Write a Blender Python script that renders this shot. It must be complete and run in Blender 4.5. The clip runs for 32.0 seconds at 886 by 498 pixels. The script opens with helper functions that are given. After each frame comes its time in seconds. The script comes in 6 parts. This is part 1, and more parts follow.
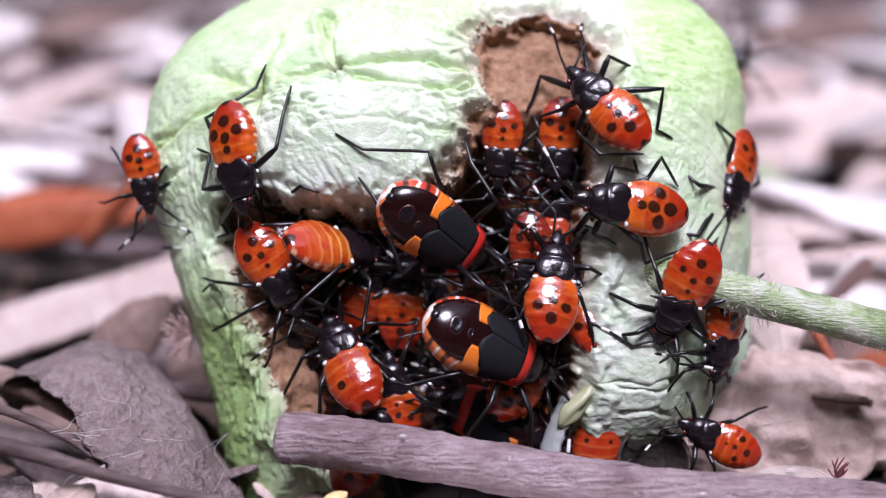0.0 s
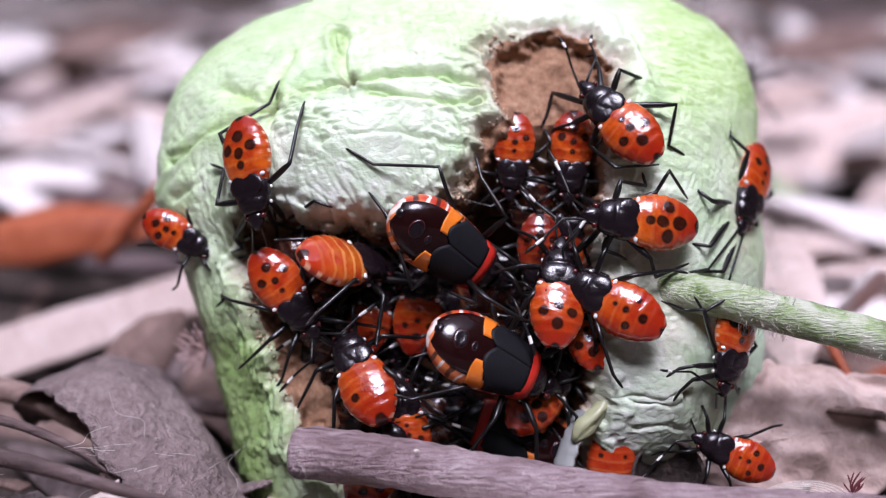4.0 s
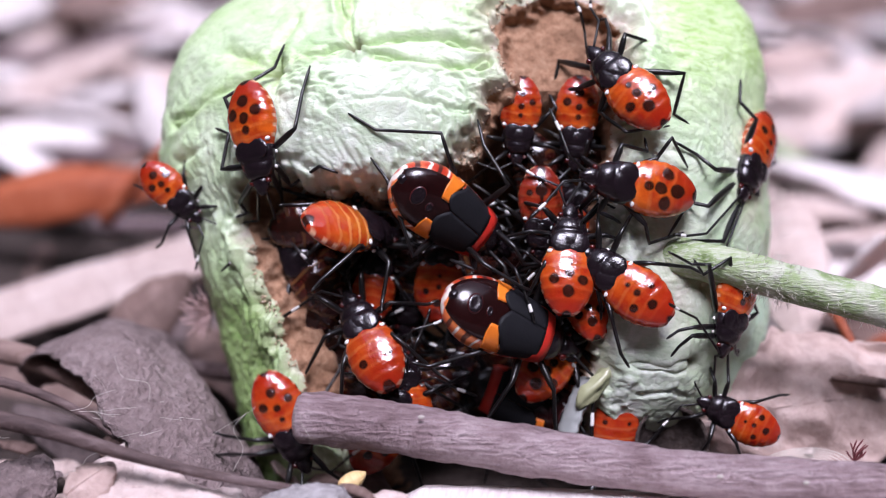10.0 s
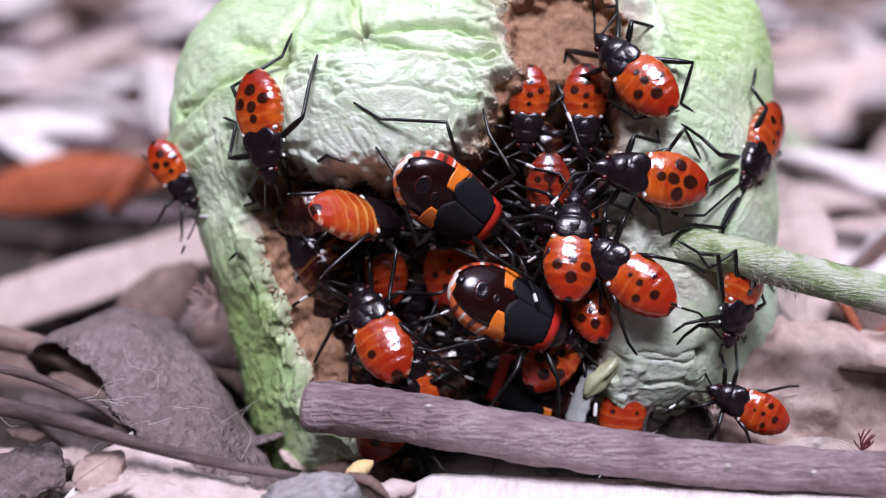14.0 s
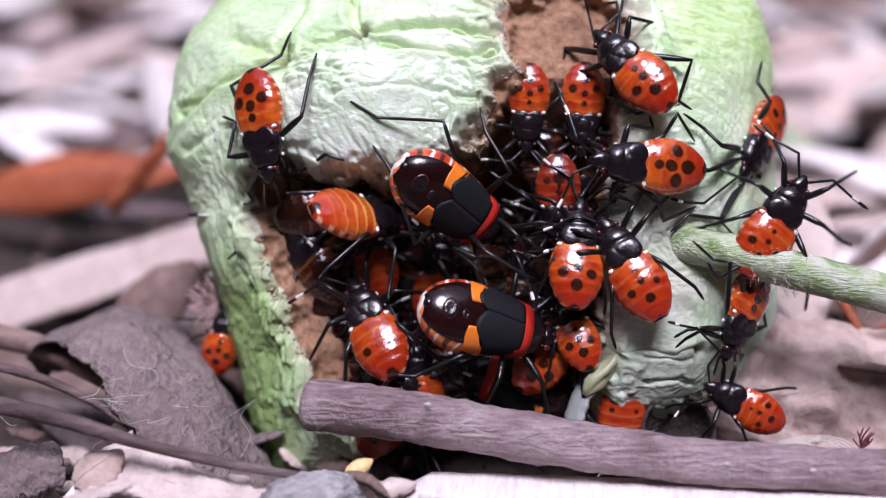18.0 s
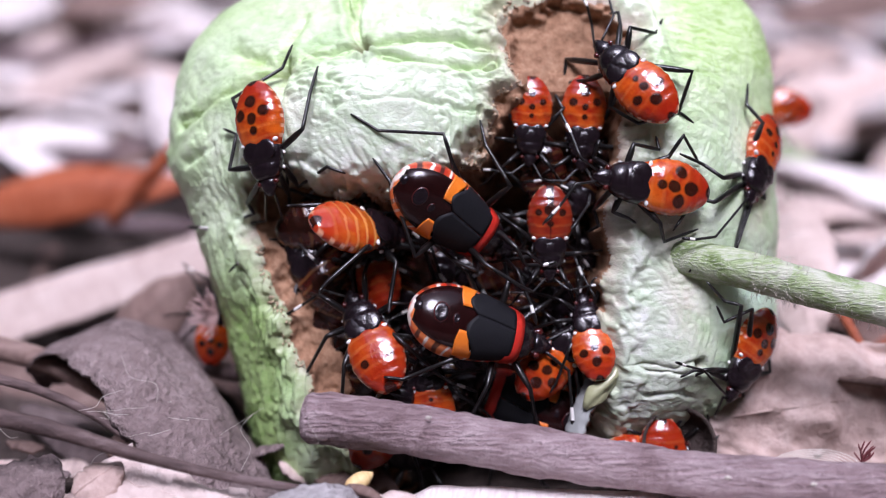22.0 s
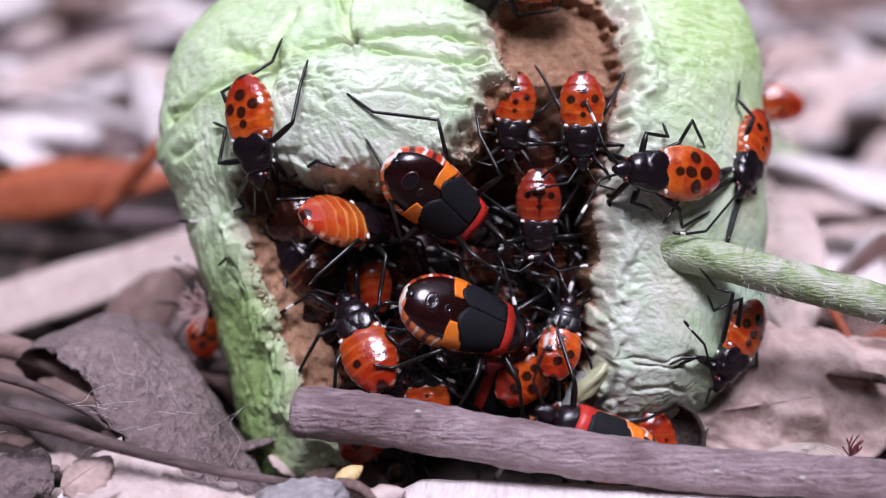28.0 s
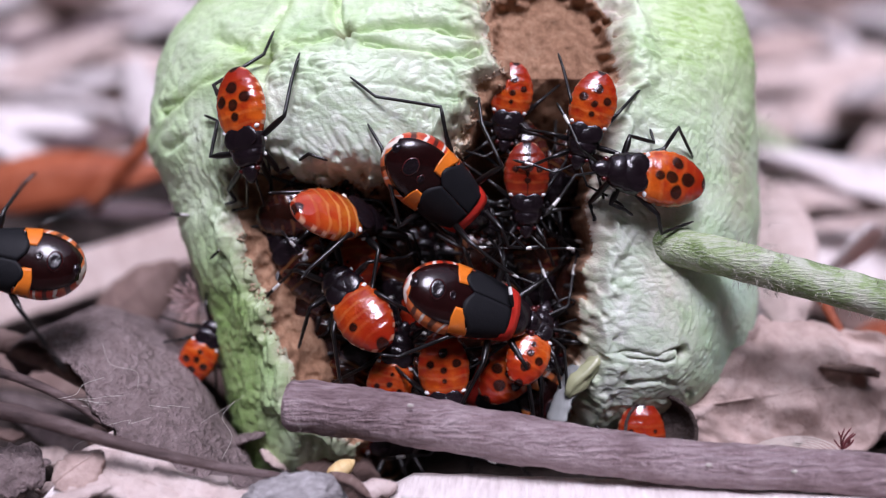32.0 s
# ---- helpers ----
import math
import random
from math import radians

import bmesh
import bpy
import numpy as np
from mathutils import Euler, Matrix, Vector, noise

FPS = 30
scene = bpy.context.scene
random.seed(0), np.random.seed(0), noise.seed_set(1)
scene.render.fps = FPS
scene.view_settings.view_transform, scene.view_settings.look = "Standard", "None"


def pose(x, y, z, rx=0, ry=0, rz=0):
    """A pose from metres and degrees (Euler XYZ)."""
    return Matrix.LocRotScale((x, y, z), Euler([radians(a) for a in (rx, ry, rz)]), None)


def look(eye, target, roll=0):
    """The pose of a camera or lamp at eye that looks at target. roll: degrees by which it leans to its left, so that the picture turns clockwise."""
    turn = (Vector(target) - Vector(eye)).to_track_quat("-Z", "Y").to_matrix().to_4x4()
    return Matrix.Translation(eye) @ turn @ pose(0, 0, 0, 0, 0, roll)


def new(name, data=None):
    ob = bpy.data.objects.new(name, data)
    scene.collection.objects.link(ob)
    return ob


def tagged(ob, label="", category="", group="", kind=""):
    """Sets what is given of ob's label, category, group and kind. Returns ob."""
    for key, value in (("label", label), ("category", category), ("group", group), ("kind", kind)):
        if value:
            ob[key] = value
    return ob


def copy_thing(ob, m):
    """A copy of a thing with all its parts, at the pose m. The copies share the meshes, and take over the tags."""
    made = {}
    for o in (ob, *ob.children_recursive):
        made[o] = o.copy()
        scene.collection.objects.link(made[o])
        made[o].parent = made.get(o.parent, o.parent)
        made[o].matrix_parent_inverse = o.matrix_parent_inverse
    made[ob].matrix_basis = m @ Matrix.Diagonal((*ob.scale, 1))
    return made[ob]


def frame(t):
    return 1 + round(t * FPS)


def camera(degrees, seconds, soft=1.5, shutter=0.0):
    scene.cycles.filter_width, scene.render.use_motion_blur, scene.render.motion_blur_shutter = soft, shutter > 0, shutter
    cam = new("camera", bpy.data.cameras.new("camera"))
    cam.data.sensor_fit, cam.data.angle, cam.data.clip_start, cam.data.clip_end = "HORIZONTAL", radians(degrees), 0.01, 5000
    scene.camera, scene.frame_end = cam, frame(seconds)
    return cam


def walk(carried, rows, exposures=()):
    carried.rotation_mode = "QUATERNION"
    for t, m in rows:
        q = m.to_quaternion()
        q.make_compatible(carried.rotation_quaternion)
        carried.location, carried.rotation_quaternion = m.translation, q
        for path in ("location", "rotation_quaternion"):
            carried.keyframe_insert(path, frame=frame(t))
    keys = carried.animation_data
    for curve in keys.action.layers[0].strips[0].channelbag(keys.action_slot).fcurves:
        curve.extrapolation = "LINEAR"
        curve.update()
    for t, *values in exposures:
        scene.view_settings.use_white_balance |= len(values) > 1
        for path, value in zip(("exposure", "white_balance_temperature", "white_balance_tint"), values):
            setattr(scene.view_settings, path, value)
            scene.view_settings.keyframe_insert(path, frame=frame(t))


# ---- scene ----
MM = 0.001


def eye(x, y, z, tilt, turn, lean):
    """A camera pose from millimetres and degrees."""
    return pose(x * MM, y * MM, z * MM, 90 + tilt, 0, turn) @ pose(0, 0, 0, 0, 0, lean)


# the camera: a hand-held close-up, a hand's width from the fruit
cam = camera(40, 32.0, soft=1.1, shutter=0.5)
cam.data.dof.use_dof = True
cam.data.dof.focus_distance = 0.1068
cam.data.dof.aperture_fstop = 13.0
walk(cam, [
    (0, eye(0.10, -103.10, 53.30, -16.220, -1.169, 0.188)),
    (1, eye(0.06, -103.13, 53.17, -16.183, -1.208, 0.194)),
    (2, eye(0.08, -103.28, 53.13, -16.001, -1.192, 0.049)),
    (3, eye(0.36, -103.27, 53.10, -15.587, -0.605, -0.159)),
    (3.5, eye(0.31, -103.28, 53.14, -15.460, -0.446, -0.162)),
    (5.5, eye(0.11, -102.93, 53.50, -15.887, -0.533, -0.043)),
    (6, eye(0.04, -103.18, 53.45, -16.089, -0.589, 0.019)),
    (7, eye(0.19, -103.09, 53.66, -16.500, -0.489, -0.017)),
    (8, eye(0.13, -103.12, 53.65, -16.767, -0.616, 0.062)),
    (9, eye(0.10, -102.79, 53.94, -17.005, -0.491, -0.007)),
    (10, eye(-0.09, -102.82, 53.89, -17.471, -0.367, 0.146)),
    (11, eye(-0.17, -102.75, 53.91, -17.870, -0.544, 0.197)),
    (12, eye(0.15, -102.80, 53.94, -17.929, -0.117, 0.019)),
    (13, eye(0.00, -102.71, 54.00, -18.000, 0.000, -0.000)),
    (14, eye(-0.21, -102.75, 54.02, -18.060, -0.061, 0.083)),
    (14.5, eye(0.06, -102.65, 53.98, -18.106, 0.026, 0.044)),
    (16.5, eye(0.03, -102.59, 54.14, -18.357, 0.016, 0.045)),
    (17, eye(0.06, -102.81, 54.09, -18.353, -0.107, 0.077)),
    (18, eye(-0.02, -102.82, 54.03, -18.120, -0.001, -0.003)),
    (19, eye(0.26, -102.70, 54.07, -17.998, 0.317, -0.079)),
    (20, eye(-0.03, -102.97, 53.90, -17.485, -0.138, 0.081)),
    (21, eye(-0.00, -102.92, 53.90, -17.292, 0.081, 0.012)),
    (22, eye(-0.20, -102.87, 53.89, -17.435, -0.063, 0.107)),
    (23, eye(0.03, -102.86, 53.99, -17.542, -0.099, 0.140)),
    (24, eye(-0.05, -102.78, 54.02, -17.698, -0.216, 0.157)),
    (25, eye(0.12, -102.74, 53.93, -17.756, -0.012, 0.119)),
    (25.5, eye(-0.17, -102.75, 53.99, -17.874, -0.237, 0.205)),
    (27.5, eye(-0.11, -102.79, 54.01, -17.781, -0.421, 0.314)),
    (28, eye(-0.14, -102.84, 53.95, -17.748, -0.528, 0.312)),
    (29, eye(0.06, -102.69, 53.94, -17.794, -0.697, 0.450)),
    (30, eye(-0.24, -102.67, 54.15, -18.142, -1.055, 0.608)),
    (30.8, eye(-0.00, -102.71, 54.00, -18.280, -0.949, -0.000)),
    (31, eye(0.05, -102.68, 54.03, -18.172, -0.841, 0.532)),
    (32, eye(-0.19, -102.60, 54.01, -18.120, -0.938, 0.456)),
], exposures=[(0, 0.04, 5700, 27.0), (3, 0.0, 5700, 27.0), (6, -0.22, 5700, 27.0), (9, 0.05, 5700, 27.0), (11, -0.02, 5700, 27.0), (13, -0.14, 5700, 27.0), (17, -0.1, 5700, 27.0), (18.5, -0.08, 5700, 27.0), (20, -0.12, 5700, 27.0), (22, -0.02, 5700, 27.0), (24, -0.08, 5700, 27.0), (25.5, -0.14, 5700, 27.0), (28, -0.2, 5700, 27.0), (29.1, -0.52, 5700, 27.0), (30, -0.36, 5700, 27.0), (31, -0.27, 5700, 27.0), (32, -0.3, 5700, 27.0)])

# bright overcast daylight
world = bpy.data.worlds.new("world")
scene.world = world
world.use_nodes = True
wn = world.node_tree
sky = wn.nodes.new("ShaderNodeTexSky")
sky.sky_type, sky.sun_disc = "NISHITA", False
sky.sun_elevation, sky.sun_rotation = radians(63), radians(176)
sky.air_density, sky.dust_density = 1.0, 4.0
hazy = wn.nodes.new("ShaderNodeHueSaturation")
hazy.inputs["Saturation"].default_value = 0.35
wn.links.new(sky.outputs[0], hazy.inputs["Color"])
wn.links.new(hazy.outputs[0], wn.nodes["Background"].inputs[0])
wn.nodes["Background"].inputs[1].default_value = 0.15
sun = new("sun", bpy.data.lights.new("sun", "SUN"))
sun.data.energy, sun.data.angle, sun.data.color = 4.2, radians(24), (1.0, 0.97, 0.94)
sun.matrix_basis = look((0.04, -0.60, 1.2), (0, 0, 0))


# ---- materials ----
def shader(name, rough=0.6, coat=0.0, spec=0.5):
    m = bpy.data.materials.new(name)
    m.use_nodes = True
    t = m.node_tree
    b = t.nodes["Principled BSDF"]
    b.inputs["Roughness"].default_value = rough
    b.inputs["Coat Weight"].default_value = coat
    b.inputs["Coat Roughness"].default_value = 0.05
    b.inputs["Specular IOR Level"].default_value = spec
    return m, t, b


def node(t, kind, out=0, **inputs):
    n = t.nodes.new("ShaderNode" + kind)
    for key, v in inputs.items():
        if key.startswith("set_"):
            continue
        k = int(key[1:]) if key[0] == "i" and key[1:].isdigit() else key.replace("_", " ")
        if isinstance(v, bpy.types.NodeSocket):
            t.links.new(v, n.inputs[k])
        else:
            n.inputs[k].default_value = v
    return n


def math_node(t, op, a, b=0.0, c=0.0, clamp=False):
    n = node(t, "Math", i0=a, i1=b, i2=c)
    n.operation, n.use_clamp = op, clamp
    return n.outputs[0]


def ramp(t, fac, *stops):
    n = t.nodes.new("ShaderNodeValToRGB")
    t.links.new(fac, n.inputs[0])
    while len(n.color_ramp.elements) < len(stops):
        n.color_ramp.elements.new(0.5)
    for e, (at, col) in zip(n.color_ramp.elements, stops):
        e.position = at
        e.color = (*col, 1) if len(col) == 3 else col
    return n.outputs[0]


def mix(t, fac, a, b, blend="MIX"):
    n = t.nodes.new("ShaderNodeMix")
    n.data_type, n.blend_type = "RGBA", blend
    for sock, v in ((n.inputs[0], fac), (n.inputs[6], a), (n.inputs[7], b)):
        if isinstance(v, bpy.types.NodeSocket):
            t.links.new(v, sock)
        else:
            sock.default_value = v if isinstance(v, float) else (*v, 1)
    return n.outputs[2]


def coords(t, scale=(1, 1, 1), turn=(0, 0, 0)):
    c = t.nodes.new("ShaderNodeTexCoord")
    m = t.nodes.new("ShaderNodeMapping")
    m.inputs["Scale"].default_value, m.inputs["Rotation"].default_value = scale, turn
    t.links.new(c.outputs["Object"], m.inputs[0])
    return m.outputs[0]


def noisy(t, vec, scale, detail=4.0, rough=0.55, warp=0.0):
    n = node(t, "TexNoise", Vector=vec, Scale=scale, Detail=detail, Roughness=rough, Distortion=warp)
    return n.outputs["Fac"]


def bump(t, b, height, strength, distance):
    n = node(t, "Bump", Height=height, Strength=strength, Distance=distance)
    t.links.new(n.outputs[0], b.inputs["Normal"])


def random_of(t):
    return t.nodes.new("ShaderNodeObjectInfo").outputs["Random"]


def litter(name, dark, mid, light, rough=0.75, grain=(0.25, 2.2, 0.25), vary=0.35, relief=0.00025, speck=0.5, dust=0.25):
    """Dry leaf, bark or wood: streaks along the length, blotches and dark specks."""
    m, t, b = shader(name, rough, spec=0.35)
    streak = noisy(t, coords(t, grain), 1.0, 5.0, 0.6, 0.4)
    blot = noisy(t, coords(t), 0.11, 4.0, 0.6, 1.0)
    fine = noisy(t, coords(t), 1.9, 3.0, 0.7)
    col = ramp(t, math_node(t, "ADD", math_node(t, "MULTIPLY", streak, 0.5), math_node(t, "MULTIPLY", blot, 0.5)),
               (0.30, dark), (0.5, mid), (0.68, light))
    col = mix(t, ramp(t, fine, (0.62, (0, 0, 0)), (0.78, (speck, speck, speck))), col, tuple(c * 0.35 for c in dark))
    pale = noisy(t, coords(t), 3.1, 2.0, 0.6)
    col = mix(t, ramp(t, pale, (0.66, (0, 0, 0)), (0.78, (dust, dust, dust))), col, tuple(min(0.85, c * 1.9) for c in light))
    hsv = node(t, "HueSaturation", Color=col,
               Value=math_node(t, "MULTIPLY_ADD", random_of(t), vary, 1.0 - vary / 2))
    t.links.new(hsv.outputs[0], b.inputs["Base Color"])
    bump(t, b, math_node(t, "ADD", streak, math_node(t, "MULTIPLY", fine, 0.5)), 0.8, relief)
    return m


M_PINK = litter("dry_pink_leaf", (0.38, 0.27, 0.24), (0.61, 0.48, 0.43), (0.78, 0.67, 0.63), relief=0.0004)
M_PALE = litter("bleached_leaf", (0.56, 0.48, 0.46), (0.75, 0.67, 0.65), (0.86, 0.81, 0.79), speck=0.2)
M_GREY = litter("grey_leaf", (0.115, 0.083, 0.080), (0.25, 0.188, 0.182), (0.38, 0.30, 0.29), 0.75, (0.9, 0.9, 0.9), 0.1, 0.0020, 0.8, 0.5)
M_RUST = litter("rust_leaf", (0.20, 0.04, 0.016), (0.40, 0.10, 0.04), (0.55, 0.19, 0.10), 0.5)
M_TAN = litter("tan_leaf", (0.42, 0.31, 0.28), (0.62, 0.50, 0.46), (0.75, 0.64, 0.60), 0.75, (0.6, 0.6, 0.6), 0.3, 0.0004)
M_BROWN = litter("brown_leaf", (0.10, 0.06, 0.05), (0.20, 0.13, 0.11), (0.32, 0.23, 0.20))
M_BARK = litter("purple_brown_bark", (0.13, 0.076, 0.080), (0.38, 0.275, 0.285), (0.64, 0.52, 0.535), 0.6, (0.42, 2.7, 2.7), 0.1, 0.0016, 0.6)
M_CRUMPLED = litter("crumpled_leaf_skin", (0.30, 0.205, 0.175), (0.50, 0.37, 0.325), (0.66, 0.53, 0.48), 0.75, (0.5, 0.5, 0.5), 0.2, 0.0005)
M_TWIG = litter("dark_twig_bark", (0.05, 0.032, 0.031), (0.11, 0.073, 0.069), (0.21, 0.155, 0.152), 0.7, (0.4, 1.5, 1.5), 0.3, 0.0003)
M_SOIL = litter("dark_soil", (0.02, 0.014, 0.012), (0.05, 0.035, 0.03), (0.10, 0.075, 0.065), 0.9, (1, 1, 1), 0.0, 0.0008)
M_SEED = litter("grey_seed_case", (0.20, 0.18, 0.18), (0.50, 0.47, 0.47), (0.74, 0.72, 0.72), 0.7, (0.8, 2.6, 2.6), 0.0, 0.0012)
M_YELLOW = litter("yellow_husk", (0.45, 0.26, 0.09), (0.66, 0.48, 0.22), (0.80, 0.70, 0.42), 0.5, (0.3, 2, 0.3), 0.2, 0.0001, 0.2)


# dark green for the added ring that blocks the low sky
M_SKYBLOCK = litter("sky_block_green", (0.015, 0.025, 0.01), (0.04, 0.06, 0.025), (0.08, 0.11, 0.05), 0.8, (0.01, 0.01, 0.01), 0.0, 0.0)


def attribute(t, name):
    n = t.nodes.new("ShaderNodeAttribute")
    n.attribute_name = name
    return n.outputs["Fac"]


def pod_skin():
    m, t, b = shader("wrinkled_green_skin", 0.36, spec=0.5)
    v = coords(t)
    big = noisy(t, v, 0.10, 4.0, 0.55, 0.8)
    mid = noisy(t, v, 0.45, 4.0, 0.6, 0.8)
    fold = noisy(t, v, 1.1, 5.0, 0.65, 0.6)
    fine = noisy(t, v, 4.2, 4.0, 0.65)
    wisp = noisy(t, coords(t, (0.35, 1.5, 0.8), (0, 0, 0.45)), 1.1, 4.0, 0.6, 1.0)
    col = ramp(t, big, (0.33, (0.41, 0.59, 0.29)), (0.5, (0.56, 0.71, 0.44)), (0.66, (0.69, 0.79, 0.58)))
    col = mix(t, ramp(t, mid, (0.42, (0, 0, 0)), (0.70, (0.4, 0.4, 0.4))), col, (0.77, 0.80, 0.70))
    rich = mix(t, ramp(t, wisp, (0.36, (0, 0, 0)), (0.62, (1, 1, 1))), (0.38, 0.58, 0.17), (0.64, 0.80, 0.44))
    col = mix(t, attribute(t, "lush"), col, rich)
    # deeper green low on the skin, strongest towards the left
    deep_green = mix(t, ramp(t, wisp, (0.36, (0, 0, 0)), (0.64, (1, 1, 1))), (0.18, 0.30, 0.07), (0.32, 0.45, 0.17))
    col = mix(t, attribute(t, "deep_green"), col, deep_green)
    chalk = ramp(t, math_node(t, "ADD", mid, math_node(t, "MULTIPLY_ADD", wisp, 0.5, -0.25)), (0.30, (0.43, 0.52, 0.38)), (0.52, (0.57, 0.62, 0.52)), (0.70, (0.70, 0.71, 0.65)))
    col = mix(t, math_node(t, "MULTIPLY", attribute(t, "pale"), 0.85), col, chalk)
    # bluish mint of the lower right, painted lighter to make up for missing sky light
    col = mix(t, math_node(t, "MULTIPLY", attribute(t, "lit_mint"), math_node(t, "MULTIPLY_ADD", big, 1.2, 0.1, True)), col, (0.56, 0.76, 0.62))
    rim = attribute(t, "dryness")
    dry = math_node(t, "MULTIPLY", rim, math_node(t, "MULTIPLY_ADD", mid, 2.4, -0.35, True), 0.0, True)
    col = mix(t, dry, col, mix(t, fold, (0.36, 0.26, 0.19), (0.66, 0.58, 0.48)))
    stain = math_node(t, "MULTIPLY", rim, math_node(t, "MULTIPLY_ADD", fold, 5.0, -2.7, True), 0.0, True)
    col = mix(t, stain, col, (0.26, 0.16, 0.11))
    speck = ramp(t, noisy(t, v, 2.3, 2.0, 0.5), (0.70, (0, 0, 0)), (0.76, (0.45, 0.45, 0.45)))
    col = mix(t, speck, col, (0.45, 0.40, 0.30))
    col = mix(t, attribute(t, "navel"), col, (0.16, 0.06, 0.055))
    t.links.new(col, b.inputs["Base Color"])
    b.inputs["Subsurface Weight"].default_value = 0.06
    b.inputs["Subsurface Radius"].default_value = (0.001, 0.0012, 0.0005)
    b.inputs["Subsurface Scale"].default_value = 0.5
    crumple = node(t, "TexVoronoi", Vector=coords(t, (1.0, 1.5, 1.2)), Scale=1.5, Randomness=1.0)
    crumple.feature = "DISTANCE_TO_EDGE"
    cell = math_node(t, "MINIMUM", crumple.outputs["Distance"], 0.25)
    h = math_node(t, "ADD", math_node(t, "MULTIPLY", cell, 0.9), math_node(t, "MULTIPLY_ADD", fold, 0.7, math_node(t, "MULTIPLY", fine, 0.35)))
    bump(t, b, h, 0.3, 0.0003)
    return m


def pod_flesh():
    m, t, b = shader("dry_brown_flesh", 0.85, spec=0.2)
    v = coords(t)
    a = noisy(t, v, 0.5, 5.0, 0.65, 0.8)
    f = noisy(t, v, 2.6, 4.0, 0.7)
    col = ramp(t, math_node(t, "ADD", math_node(t, "MULTIPLY", a, 0.6), math_node(t, "MULTIPLY", f, 0.4)),
               (0.30, (0.16, 0.082, 0.046)), (0.48, (0.31, 0.172, 0.10)), (0.66, (0.47, 0.295, 0.185)))
    t.links.new(col, b.inputs["Base Color"])
    bump(t, b, math_node(t, "ADD", a, f), 0.5, 0.0003)
    return m


M_SKIN, M_FLESH = pod_skin(), pod_flesh()


def stalk_mat():
    m, t, b = shader("hairy_green_stalk", 0.6)
    v = coords(t)
    a = noisy(t, v, 0.35, 4.0, 0.6, 0.5)
    f = noisy(t, coords(t, (0.6, 3, 3)), 1.6, 3.0)
    g = ramp(t, a, (0.33, (0.14, 0.21, 0.06)), (0.50, (0.30, 0.39, 0.18)), (0.66, (0.52, 0.55, 0.42)))
    t.links.new(mix(t, ramp(t, f, (0.48, (0, 0, 0)), (0.74, (0.75, 0.75, 0.75))), g, (0.60, 0.61, 0.54)), b.inputs["Base Color"])
    bump(t, b, f, 0.7, 0.0004)
    return m


M_STALK = stalk_mat()


def plain(name, col, rough=0.5, coat=0.0, vary=0.25, scale=1.2, relief=0.00006, spec=0.5):
    m, t, b = shader(name, rough, coat, spec)
    n = noisy(t, coords(t), scale, 4.0, 0.6)
    t.links.new(mix(t, n, tuple(c * (1 - vary) for c in col), tuple(min(1, c * (1 + vary)) for c in col)), b.inputs["Base Color"])
    bump(t, b, noisy(t, coords(t), scale * 4, 3.0), 0.5, relief)
    return m


M_BLACK = plain("black_cuticle", (0.010, 0.006, 0.008), 0.20, 0.15, 0.5, 0.9, 0.00008)
M_LEG = plain("black_leg", (0.006, 0.005, 0.005), 0.3, 0.1, 0.4)
M_WHITE = plain("white_cuticle", (0.80, 0.78, 0.74), 0.4, 0.2, 0.1)
M_EYE = plain("dark_red_eye", (0.06, 0.006, 0.005), 0.15, 0.6)
M_SLATE = plain("slate_wing", (0.010, 0.010, 0.012), 0.58, 0.0, 0.3, 0.8, 0.00005, 0.18)
M_ORANGE = plain("orange_band", (0.80, 0.20, 0.012), 0.35, 0.3, 0.25, 0.8)
M_RED = plain("red_band", (0.50, 0.022, 0.010), 0.45, 0.1, 0.25, 0.8)
M_MEMBRANE = plain("black_membrane", (0.013, 0.003, 0.003), 0.18, 0.0, 0.9, 0.45, 0.00003)
M_RING = plain("maroon_mark", (0.05, 0.010, 0.010), 0.22, 0.0, 0.5, 0.9)
M_HAIR = plain("pale_fibre", (0.62, 0.58, 0.52), 0.6)
M_PITH = plain("white_pith", (0.24, 0.25, 0.24), 0.55, 0.1, 0.12, 0.5)
M_CREAM = plain("cream_flesh", (0.34, 0.35, 0.20), 0.4, 0.2, 0.2, 0.4)
M_CRUMB = plain("tan_crumbs", (0.50, 0.37, 0.25), 0.8)
M_SPRIG = plain("dark_red_sprig", (0.16, 0.035, 0.04), 0.6)
M_DRYFLOWER = plain("dry_flower", (0.52, 0.35, 0.33), 0.7)


